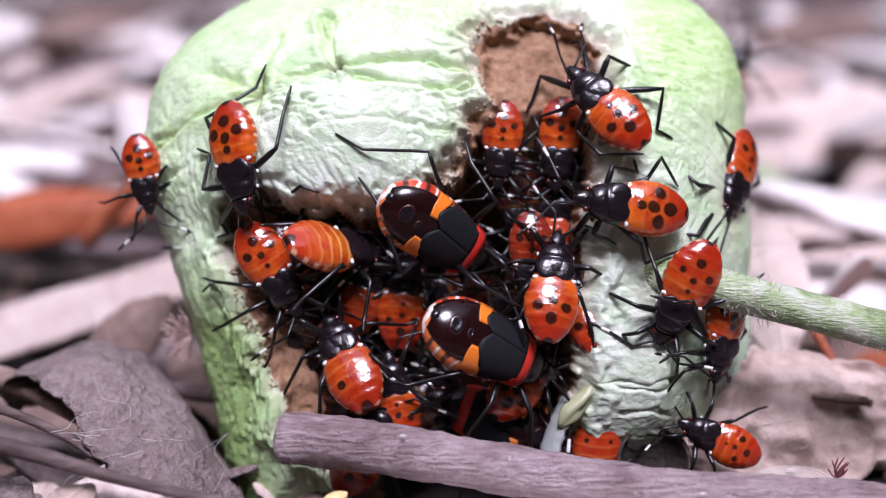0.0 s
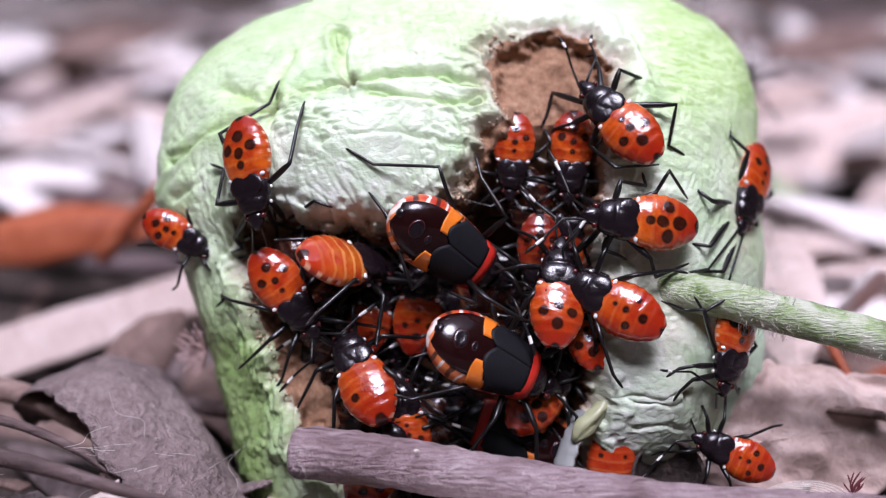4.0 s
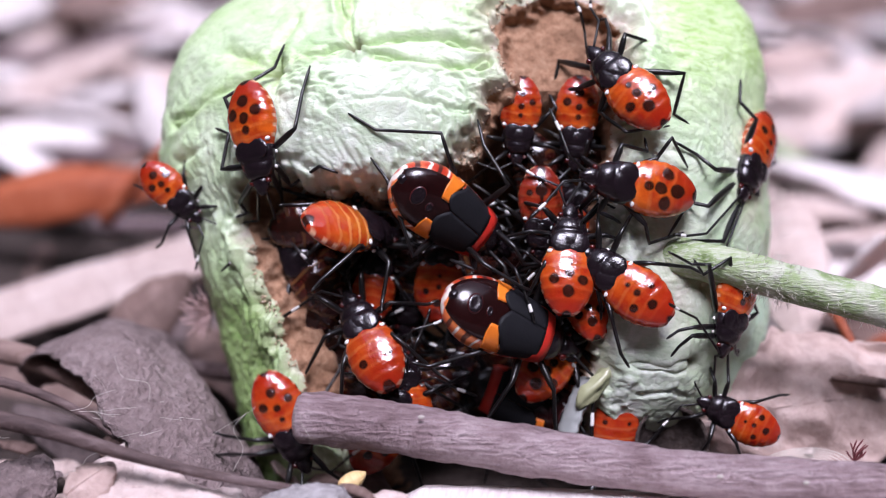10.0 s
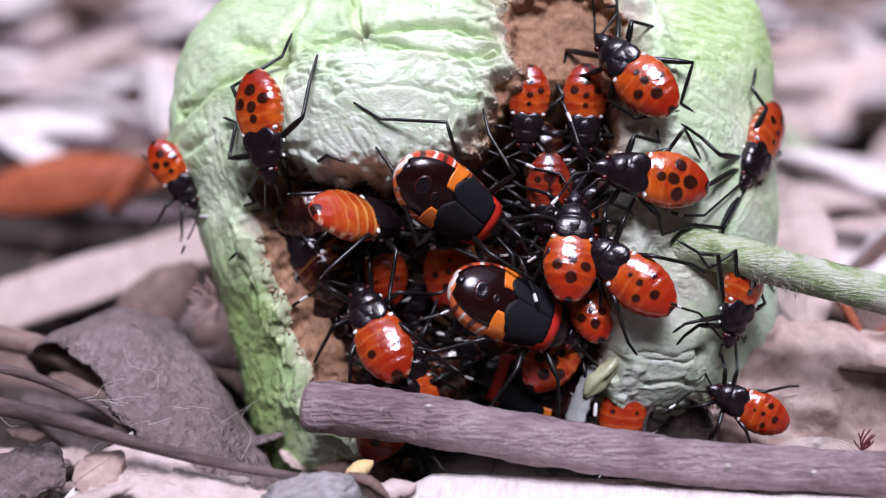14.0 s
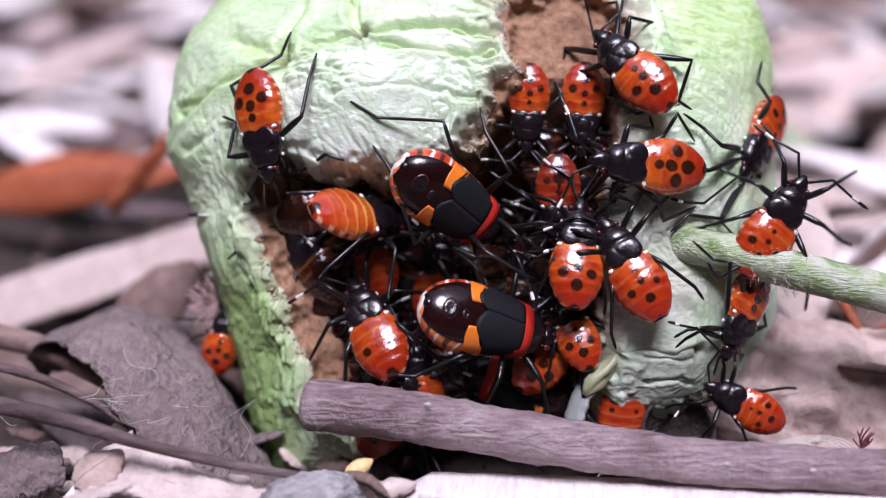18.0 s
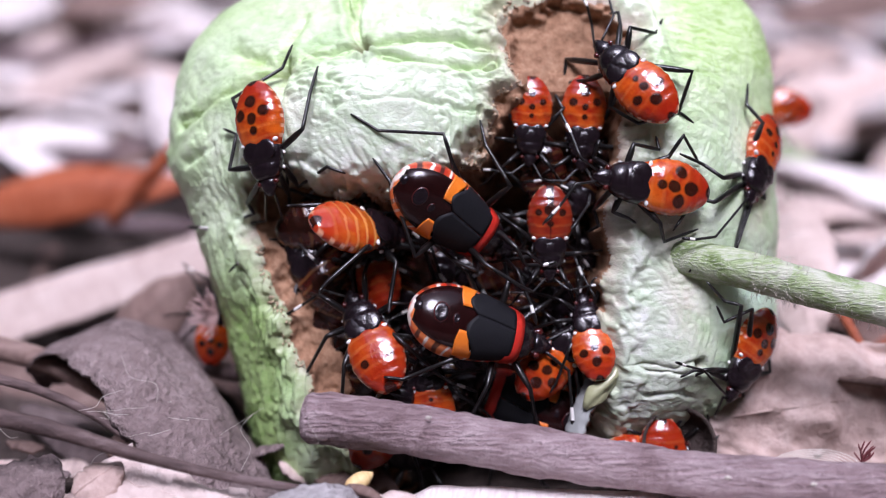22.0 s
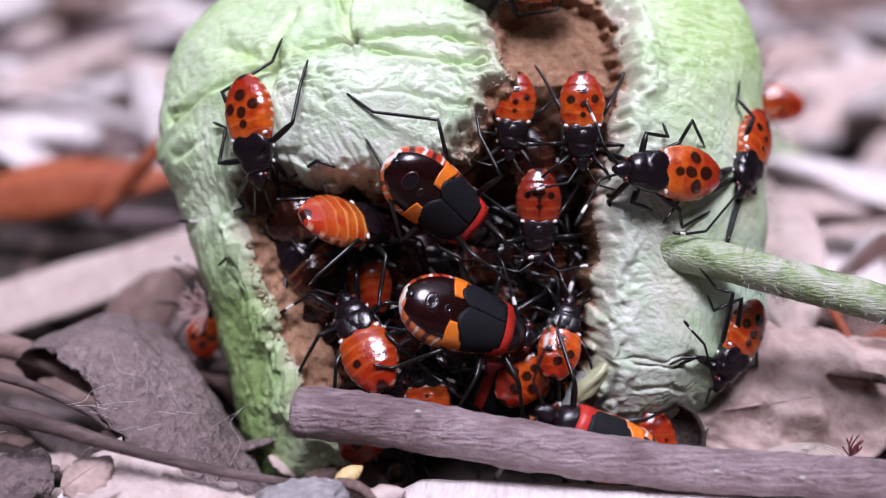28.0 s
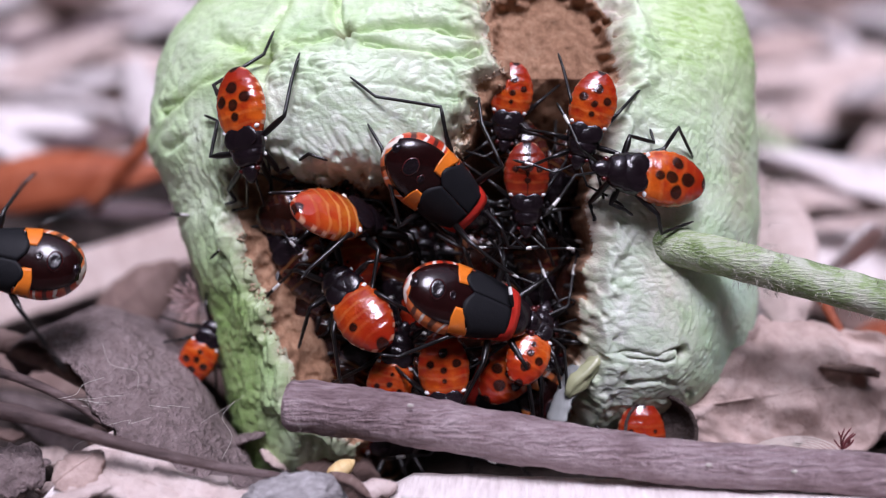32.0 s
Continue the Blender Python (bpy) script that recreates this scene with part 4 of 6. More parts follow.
for k in range(420):
    f = rng.random() * 2
    c = ends[int(f)].lerp(ends[int(f) + 1], f % 1)
    a = rng.uniform(0, 2 * math.pi)
    d = Vector((0.25 * math.cos(a), -abs(math.cos(a)), math.sin(a))).normalized()
    b = c + d * 1.62
    tip = b + d * rng.uniform(0.3, 0.9) + Vector((rng.uniform(-0.5, 0.5), 0, rng.uniform(-0.3, 0.3)))
    tube(bm, [b, b.lerp(tip, 0.5), tip], [0.022, 0.018, 0.008], 3)
tagged(part("stalk_hairs", bm, M_HAIR, stalk, "fine pale hairs"), kind="stuff")

# leaves and twigs that can be told apart
leaf("curled_leaf", (-38.2, 13.3, 3.4), (-17.5, -6.9, -0.5), 15, M_GREY, "curled grey-brown dry leaf leaning by the fruit", 0.30, 0.30, -6, True, seed=3, ragged=0.14, wave=0.06, crink=0.022, crest=0.55, nu=44, ribw=0.008)
leaf("rust_leaf", (-70.5, 71.0, 5.0), (-36.3, 64.6, 11.0), 10, M_RUST, "rust-brown dry leaf lying on the litter", 0.10, 0.35, 55, seed=5)
leaf("bleached_strip", (-58.8, 37.3, -0.4), (-29.4, 54.8, 4.8), 7.6, M_PINK, "long pale pink strip of dry leaf", 0.0, 0.05, 34, True, seed=7, ribw=0.012)
leaf("brown_leaf", (-38.6, 27.0, 0.3), (-28.1, 28.0, 9.6), 9, M_BROWN, "dark brown leaf behind the curled leaf", 0.05, 0.3, 50, seed=8, ragged=0.12)
leaf("pink_leaf_piece", (-29.6, -9.3, 4.8), (-15.1, -15.4, 2.3), 8.0, M_TAN, "torn pale pink leaf piece beside a thin twig", 0.02, 0.1, 12, True, seed=9, ragged=0.4, crink=0.08, ribw=0.006)
leaf("pale_leaf_strip", (-3.0, -12.6, 2.8), (42.0, -17.6, 3.4), 10.5, M_PALE, "pale bleached leaf strip lying before the twig", 0.0, 0.06, 4, True, seed=11, ragged=0.06)
leaf("crumpled_leaf", (23.6, 1.2, 4.2), (49.5, 5.4, 6.2), 15, M_CRUMPLED, "crumpled brown dry leaf beside the fruit", 0.04, 0.15, 58, seed=13, ragged=0.16, wave=0.12, crink=0.06, nu=60, nv=30, ribw=0.008)
leaf("plank_leaf", (65.7, 144.1, 4.5), (104.5, 156.5, 10.5), 22, M_PINK, "broad pink dry leaf lying on far litter", 0.02, 0.1, 30, True, seed=15)
leaf("pale_leaf", (57.0, 81.0, 4.6), (67.6, 59.2, 2.3), 16, M_PALE, "bleached pale leaf behind the stalk", 0.02, 0.15, 35, seed=17)
leaf("standing_leaf", (41.9, 42.3, 15.0), (38.1, 13.3, 6.6), 9, M_PINK, "pink dry leaf propped behind the fruit", 0.02, 0.2, 30, seed=18)
stick("thin_twig", [(-40.4, -8.7, 10.0), (-32.4, -10.2, 8.8), (-25.0, -11.7, 7.2), (-18.0, -12.2, 5.6), (-9.1, -12.7, 4.3)], [0.85, 0.72, 0.52, 0.42, 0.3], M_TWIG, "thin dark bent twig before the curled leaf", seed=2)
stick("dark_twig", [(-47.8, 10.7, 8.4), (-39.2, 8.3, 7.3), (-30.1, 4.2, 4.5)], [1.25, 1.2, 0.9], M_BROWN, "dark brown twig under the curled leaf", seed=5)
stick("grey_stem", [(-43.9, 0.6, 9.5), (-37.6, 0.1, 8.0), (-32.2, -1.5, 6.3), (-28.5, -3.1, 4.5)], [0.5, 0.45, 0.4, 0.3], M_TWIG, "thin grey stem on the litter", seed=6)
stick("fallen_stick", [(-27.4, 17.4, 3.0), (-22.5, 13.5, 4.0), (-17.8, 9.7, 5.0)], [0.9, 0.9, 0.8], M_TWIG, "short dark stick beside the fruit", seed=7)
stick("green_stem", [(54.5, 108.7, 9.0), (61.5, 96.8, 4.8), (65.7, 85.7, 2.9)], [2.6, 2.6, 2.4], M_STALK, "green stem lying among dry leaves", "stem", 0.05, 8)
stick("brown_twig", [(39.8, 15.1, 12.1), (41.6, 8.5, 8.0), (42.9, 3.0, 3.9)], [0.5, 0.5, 0.45], M_RUST, "brown twig behind the crumpled leaf", seed=9)
stick("reddish_stem", [(-44.7, 55.9, 8.2), (-38.9, 52.7, 14.5), (-34.8, 52.1, 19.2)], [1.2, 1.1, 0.9], M_RUST, "reddish stem leaning by the rust-brown leaf", seed=10)
leaf("dark_flake", (-39.4, -10.8, 3.6), (-32.9, -8.4, 4.5), 7.5, M_GREY, "grey chunk of bark under the thin twig", 0.06, 0.3, 15, True, seed=21, ragged=0.3, crink=0.06, rib=False)
leaf("bark_flake", (-30.7, -12.7, 4.1), (-27.2, -10.1, 5.8), 4.5, M_CRUMPLED, "small brown bark flake", 0.05, 0.3, 20, seed=22, ragged=0.25)
leaf("bark_flake", (-31.6, -16.0, 3.9), (-25.5, -14.5, 5.1), 3.5, M_TAN, "small tan bark flake", 0.05, 0.3, -20, seed=23, ragged=0.25)
leaf("pale_flake", (-10.8, -10.1, 2.5), (-6.3, -13.3, 2.3), 2.6, M_PALE, "little pale flake under the twig", 0.05, 0.3, 0, seed=24)
leaf("pale_flake", (50.6, 39.1, 5.1), (51.1, 31.3, 13.3), 9, M_PALE, "white bleached flake behind the stalk", 0.05, 0.3, 30, seed=25)

# paler and darker leaves farther off
for p0, p1, wide, m, roll, text in (
        ((-117.5, 201.4, 19.0), (-97.0, 212.6, 21.3), 13, M_PALE, 40, "bleached leaf standing out of far litter"),
        ((-91.8, 133.8, 5.4), (-60.8, 148.9, 19.4), 9, M_PINK, 40, "long pinkish leaf leaning on far litter"),
        ((-85.0, 117.9, 4.9), (-65.6, 123.8, 6.9), 6, M_PALE, 35, "narrow bleached leaf on far litter"),
        ((-49.7, 102.0, 20.6), (-41.1, 82.4, 8.8), 7, M_PALE, 50, "bleached leaf tip behind the fruit"),
        ((62.5, 137.5, 16.5), (81.4, 143.3, 18.4), 8, M_CRUMPLED, 40, "reddish brown leaf on far litter"),
        # this broad leaf is coloured dark where the far litter lies in shadow
        ((74.7, 170.8, 21.9), (112.6, 192.5, 24.1), 10, M_BROWN, 45, "broad leaf on far litter, dark brown in place of a shadow"),
        ((-81.0, 156.1, 25.4), (-58.9, 164.2, 27.5), 7, M_BROWN, 40, "dark brown leaf on far litter")):
    leaf("far_leaf", p0, p1, wide, m, text, 0.05, 0.2, roll, seed=int(wide * 7 + roll), ragged=0.12)

# small flakes and crumbs in front
rng = random.Random(52)
flakes = [leaf("litter_flake", (0, 0, 0), (0, ln, 0), w, m, text, 0.05, 0.3, 0, False, 60 + k, 0.35, 0.1, "litter flakes", "flake", nu=10, nv=5, thick=0.3, rib=False)
          for k, (ln, w, m, text) in enumerate(((4.5, 2.6, M_PINK, "small pinkish flake of dry leaf"), (3.6, 2.2, M_BROWN, "small dark flake of bark"), (5.5, 2.4, M_PALE, "small pale flake of dry leaf"), (4.2, 2.8, M_GREY, "small grey flake of bark")))]
for k in range(130):
    side = rng.random() < 0.6
    x = rng.uniform(-46, -14) if side else rng.uniform(24, 50)
    y = rng.uniform(-32, 6) if side else rng.uniform(-10, 22)
    ob = flakes[k % 4]
    m = pose(x * MM, y * MM, rng.uniform(-2.5, 1.0) * MM, rng.gauss(0, 18), rng.gauss(0, 18), rng.uniform(0, 360))
    if k < 4:
        ob.matrix_basis = m @ Matrix.Diagonal((MM, MM, MM, 1))
    else:
        copy_thing(ob, m)

# striped grey seed
bm = bmesh.new()
ball(bm, (0, 0, 0), 3.4, 30, 60, (0.8, 0.8, 1.35))
bmesh.ops.rotate(bm, matrix=Matrix.Rotation(radians(90), 3, "Y"), verts=bm.verts)
for vert in bm.verts:
    turn = math.atan2(vert.co.z, vert.co.y)
    vert.co *= 1 + 0.05 * math.sin(13 * turn + 0.8 * math.sin(vert.co.x)) + 0.09 * noise.noise(vert.co * 0.9) + 0.05 * noise.noise(vert.co * 2.3)
seed_ob = thing("striped_seed", bm, M_SEED, "grey ridged seed case lying before the twig", "seed")
seed_ob.matrix_basis = Matrix.Translation(Vector((-11.2, -13.6, 2.5)) * MM) @ pose(0, 0, 0, 0, -12, 5) @ Matrix.Diagonal((MM, MM, MM, 1))

# yellow husk flakes below the twig
leaf("husk_flake", (-8.2, -11.1, 4.2), (-6.0, -9.9, 4.8), 2.0, M_YELLOW, "small curled yellow husk below the twig", 0.1, 0.5, 30, seed=33, ragged=0.2, category="husk", rib=False, nu=12, nv=8)
leaf("husk_flake", (-8.0, -12.0, 4.8), (-4.4, -14.0, 3.5), 1.3, M_BROWN, "thin dark brown husk curl below the twig", 0.2, 0.5, 10, seed=34, ragged=0.2, category="husk", rib=False, nu=12, nv=8)
leaf("husk_flake", (-5.8, -12.8, 3.7), (-2.3, -12.3, 3.9), 2.4, M_TAN, "tan crumb of husk below the twig", 0.1, 0.5, 20, seed=35, ragged=0.4, category="husk", rib=False, nu=12, nv=8)

# white pith hanging at the fruit's lower edge and the cream flesh above it
leaf("white_pith", (13.7, -0.8, 9.6), (11.4, -3.7, 5.4), 2.6, M_PITH, "white strip of pith hanging from the fruit", 0.03, 0.25, 8, True, seed=28, ragged=0.2, category="pith", rib=False)
bm = bmesh.new()
tube(bm, catmull([(16.9, -1.1, 10.7), (14.8, -1.8, 9.8), (12.7, -3.0, 7.5)], 6), [0.2, 0.4, 0.55, 0.7, 0.8, 0.85, 0.9, 0.9, 0.85, 0.8, 0.7, 0.5, 0.25], 18, True, None, 0.6)
thing("cream_flesh", bm, M_CREAM, "cream swollen flesh at the fruit's lower lip", "flesh")

# dark husk cup under the fruit
bm = bmesh.new()
rings = []
for i in range(8):
    a = radians(15 + 75 * i / 7)
    rings.append([(3.4 * math.sin(a) * math.cos(2 * math.pi * k / 24), 3.4 * math.sin(a) * math.sin(2 * math.pi * k / 24), 3.4 * (1 - math.cos(a))) for k in range(24)])
for i in range(7, -1, -1):
    a = radians(15 + 75 * i / 7)
    rings.append([(3.1 * math.sin(a) * math.cos(2 * math.pi * k / 24), 3.1 * math.sin(a) * math.sin(2 * math.pi * k / 24), 0.3 + 3.1 * (1 - math.cos(a))) for k in range(24)])
ring_skin(bm, rings)
cup = thing("husk_cup", bm, M_SOIL, "dark round husk cup under the fruit", "husk")
cup.matrix_basis = Matrix.Translation(Vector((21.4, -0.1, 2.3)) * MM) @ pose(0, 0, 0, 58, 0, 0) @ Matrix.Diagonal((MM, MM, MM, 1))

# fine hairs standing off the fruit's edge
bm = bmesh.new()
rng = random.Random(31)
for k in range(150):
    a = rng.uniform(-15, 75)
    r = np.interp(a % 360, [p[0] for p in POD_OUTLINE], [p[1] for p in POD_OUTLINE]) - 0.4
    c = Vector((POD_MID[0] + r * math.cos(radians(a)), POD_MID[1] + r * math.sin(radians(a)), -121 + rng.uniform(-2, 3)))
    d = Vector((math.cos(radians(a)), math.sin(radians(a)), rng.uniform(-0.3, 0.6))) * rng.uniform(0.6, 1.7)
    bend = Vector((rng.uniform(-0.4, 0.4), rng.uniform(-0.4, 0.4), 0))
    tube(bm, [c, c + d * 0.6, c + d + bend], [0.03, 0.025, 0.01], 3)
hairs = part("skin_hairs", bm, M_HAIR, POD, "fine pale hairs")
tagged(hairs, kind="stuff")

# dried flower tuft behind the fruit's edge
tuft = new("dried_flower")
tuft.matrix_basis = Matrix.Translation(Vector((-22.2, 9.7, 11.7)) * MM) @ Matrix.Diagonal((MM, MM, MM, 1))
tagged(tuft, "tuft of dried pinkish flower threads beside the fruit", "flower")
rng = random.Random(8)
for k in range(48):
    a = radians(rng.uniform(95, 265))
    ln = rng.uniform(2.0, 3.4)
    tip = Vector((math.cos(a) * ln, rng.uniform(-1.5, 1.0), math.sin(a) * ln * 0.9))
    bm = bmesh.new()
    tube(bm, catmull([Vector((0, 0, 0)), tip * 0.5 + Vector((0, 0, rng.uniform(-0.4, 0.4))), tip], 4), [0.06] * 8 + [0.03], 4)
    part("thread", bm, M_DRYFLOWER, tuft)

# dark red sprig and a coil of pale fibres beside the twig
sprig = new("sprig")
sprig.matrix_basis = Matrix.Translation(Vector((37.8, -3.8, 2.6)) * MM) @ Matrix.Diagonal((MM, MM, MM, 1))
tagged(sprig, "small dark red dried sprig beside the twig", "sprig")
rng = random.Random(12)
for k in range(9):
    a = radians(rng.uniform(50, 130))
    tip = Vector((math.cos(a), rng.uniform(-0.3, 0.3), math.sin(a))) * rng.uniform(1.0, 2.6)
    bm = bmesh.new()
    tube(bm, catmull([Vector((0, 0, 0)), tip * 0.5 + Vector((rng.uniform(-0.3, 0.3), 0, 0)), tip], 4), [0.08] * 8 + [0.04], 5)
    part("stem", bm, M_SPRIG, sprig)
coil = new("fibre_coil")
coil.matrix_basis = Matrix.Translation(Vector((33.3, -3.1, 1.4)) * MM) @ Matrix.Diagonal((MM, MM, MM, 1))
tagged(coil, "coil of pale dry fibres beside the twig", "fibres")
for k in range(6):
    r = 2.0 + 0.3 * k
    bm = bmesh.new()
    tube(bm, [Vector((0.15 * k + r * 1.25 * math.cos(a / 10), 0.2 * k, r * 0.62 * math.sin(a / 10) - 0.1 * k)) for a in range(3, 29)], [0.045] * 26, 5)
    part("loop", bm, M_HAIR, coil)

# loose fibres over the litter
bm = bmesh.new()
rng = random.Random(21)
for cx, cy, n, spread in (((-32.9, -2.8, 5.4)[0], (-32.9, -2.8, 5.4)[1], 9, 4), ((-24.7, -3.1, 4.5)[0], (-24.7, -3.1, 4.5)[1], 5, 6)):
    for k in range(n):
        p = Vector((cx + rng.gauss(0, spread), cy + rng.gauss(0, spread * 0.6), rng.uniform(4.5, 8)))
        d = Vector((rng.uniform(-1, 1), rng.uniform(-0.5, 0.5), rng.uniform(-0.3, 0.5))).normalized() * rng.uniform(2, 6)
        e = Vector((rng.uniform(-1, 1), rng.uniform(-0.5, 0.5), rng.uniform(-0.5, 0.5)))
        tube(bm, catmull([p, p + d * 0.3 + e, p + d * 0.6 - e * 0.6, p + d], 4), [0.018] * 13, 4)
thing("fibres", bm, M_HAIR, "pale loose plant fibres on the litter", "fibres", kind="stuff")


# the litter round about: a few kinds of leaf and stick, copied
def scatter():
    rng = random.Random(77)
    kinds = []
    for k, (ln, w, m, text) in enumerate((
            (62, 13, M_PINK, "pinkish dry leaf in the litter"), (48, 15, M_PALE, "bleached pale dry leaf in the litter"), (55, 11, M_BROWN, "dark brown dry leaf in the litter"),
            (75, 9, M_PALE, "long bleached leaf strip in the litter"), (42, 17, M_TAN, "tan dry leaf in the litter"), (58, 12, M_GREY, "grey dry leaf in the litter"), (50, 14, M_RUST, "rust-brown dry leaf in the litter"))):
        kinds.append((leaf("litter_leaf", (0, 0, 0), (0, ln, 0), w, m, text, rng.uniform(0.03, 0.12), rng.uniform(0.15, 0.5), 0, k == 3, 40 + k, 0.12, 0.08, "leaf litter", nu=18, nv=8), 1))
    for k, (ln, r) in enumerate(((70, 1.6), (90, 2.4))):
        kinds.append((stick("litter_stick", [(0, 0, 0), (2, ln * 0.4, 1), (-1, ln * 0.7, 0), (1, ln, 1)], [r, r, r * 0.8, r * 0.6], M_TWIG if k else M_BARK, "dry stick in the litter", seed=30 + k, n=10, steps=5, group="leaf litter"), 0))
    weights = [8, 9, 6, 7, 2, 3, 1, 3, 2]
    first = set()
    made = 0
    while made < 330:
        far = rng.random() ** 1.6
        y = -18 + 560 * far
        x = rng.uniform(-1, 1) * (52 + (y + 100) * 0.50)
        k = rng.choices(range(9), weights)[0]
        if (-95 < x < -18 and y < 105 and k in (0, 1, 3, 4)) or (abs(x) < 48 and y < 14) or (abs(x - 2) < 38 and y < 42) or (y < 30 and k not in (2, 5)):
            continue
        if (y < 30 and abs(x) < 55) or (-85 < x < -22 and y < 95) or (30 < x < 70 and y < 90):
            z = rng.uniform(-4.5, -2.5)
        else:
            z = rng.uniform(-2, 4) + 0.012 * max(0, y - 60)
        tilt = rng.gauss(0, 7) if y > 20 else rng.gauss(0, 3)
        m = pose(x * MM, y * MM, z * MM, tilt, rng.gauss(0, 14), rng.uniform(0, 360))
        ob = kinds[k][0]
        tip = m @ Vector((0, 0.06, 0)) / MM
        if k in first and -95 < tip.x < -12 and tip.y < 105 and x > -18:
            made += 1
            continue
        if k not in first:
            first.add(k)
            ob.matrix_basis = m @ Matrix.Diagonal((MM, MM, MM, 1))
        else:
            ob = copy_thing(ob, m)
        f = rng.uniform(0.7, 1.25)
        ob.scale = (MM * f,) * 3
        made += 1


scatter()

# ---- the bugs ----
n1 = nymph(1, 1.00, 'spotted', '', {'hr': [(2.7, -1.3, -0.4), (2.2, -2.4, 0.6), (-1.7, -4.7, -2.2), (-2.8, -6.7, -2.7)], 'hl': [(-2.0, 2.3, -0.6), (-4.3, 1.9, 0.1), (-4.6, -1.5, -1.5), (-5.4, -3.9, -2.2)], 'mr': [(2.9, 3.0, -1.0), (4.2, 3.6, -0.3), (3.4, 0.4, -1.0), (4.9, -0.5, -1.2)], 'ml': [(-1.0, 3.8, -1.5), (-0.3, 5.8, -4.3), (-4.4, 5.0, -2.9), (-5.9, 5.9, -3.4)], 'fl': [(-0.3, 4.4, -2.0), (1.3, 6.2, -5.0), (2.4, 7.3, -6.5), (-0.6, 3.9, -2.2)], 'fr': [(3.9, 4.9, -3.4), (5.0, 6.3, -3.5), (4.9, 7.3, -4.3), (5.7, 7.5, -3.6)], 'al': [(3.6, 6.4, -6.3), (2.8, 8.7, -5.9), (0.2, 12.0, -5.1), (-0.2, 13.1, -6.1)], 'ar': [(4.2, 6.3, -5.9), (4.2, 8.1, -4.9), (10.2, 7.6, -4.3), (13.8, 6.7, -5.5)]})
set_down(n1, spot(-16.4, 12.4, 108.2, -81, 6, 26))
n2 = nymph(3, 0.74, 'spotted', '', None)
set_down(n2, spot(-26.0, 11.1, 114.5, -80, 0, 0))
n3 = nymph(5, 1.12, 'golden', 'glossy amber bug nymph with pale bands lying on its side', None)
set_down(n3, spot(-8.8, 2.8, 108.4, -6, -46, -42))
n4 = nymph(7, 0.95, 'spotted', '', None)
set_down(n4, spot(-14.1, 2.1, 110.5, -58, 0, 0))
n5 = nymph(9, 0.80, 'spotted', '', None)
set_down(n5, spot(7.8, 13.6, 111.5, -95, 0, 0))
n6 = nymph(11, 0.86, 'spotted', '', None)
set_down(n6, spot(13.2, 13.8, 112.0, -95, 0, 0))
n7 = nymph(13, 0.98, 'spotted', '', {'hr': [(3.0, 1.1, -1.4), (5.3, -0.1, -1.8), (2.5, -2.3, -3.1), (3.2, -3.7, -4.1)], 'hl': [(-1.2, 2.1, -1.5), (-3.2, 2.4, -1.9), (-3.4, -1.2, -0.4), (-0.1, -3.3, -2.6)], 'mr': [(1.4, 4.3, -1.0), (3.4, 5.1, 0.1), (4.9, 3.7, -2.7), (6.8, 4.4, -4.1)], 'ml': [(-0.7, 6.2, -2.8), (-3.0, 5.0, -2.0), (-4.4, 6.0, -2.8), (-6.6, 4.8, -5.0)], 'fr': [(1.8, 5.9, -1.2), (2.4, 7.4, -1.4), (2.9, 8.8, -1.8), (2.2, 9.3, -2.1)], 'fl': [(-0.4, 7.2, -2.4), (-1.8, 9.0, -2.7), (-3.8, 7.9, -3.1), (-4.9, 7.5, -3.2)], 'al': [(0.8, 7.7, -2.4), (1.0, 9.1, -1.9), (1.8, 10.5, -0.7), (2.2, 11.9, -1.0)], 'ar': [(1.8, 6.6, -1.3), (3.0, 7.6, -0.7), (3.9, 9.1, -1.3), (4.7, 9.6, -1.6)]})
set_down(n7, spot(17.8, 14.0, 106.8, 131, -16, -0))
n8 = nymph(15, 1.02, 'spotted', '', {'hr': [(1.9, 1.3, -0.6), (2.7, 0.3, -0.4), (4.6, -0.5, 0.4), (2.7, -3.1, -1.7)], 'hl': [(-2.2, 1.2, -0.8), (-3.2, 0.5, 0.1), (-4.6, -0.4, -0.9), (-3.0, -3.6, -1.6)], 'mr': [(1.7, 3.9, -1.9), (3.3, 3.6, -0.3), (3.3, 1.0, -1.1), (4.5, 1.3, -1.5)], 'ml': [(-1.3, 3.7, -2.1), (-2.7, 4.4, -1.2), (-3.0, 3.1, -1.1), (-3.3, 2.1, -1.6)], 'fr': [(1.2, 4.8, -3.6), (2.4, 5.3, -5.9), (3.9, 5.2, -5.3), (4.7, 5.6, -7.7)], 'fl': [(-1.1, 4.9, -2.6), (-2.4, 5.4, -3.7), (-3.8, 4.8, -3.5), (-4.1, 4.5, -7.4)]})
set_down(n8, spot(20.4, 6.0, 106.6, 172, 10, 6))
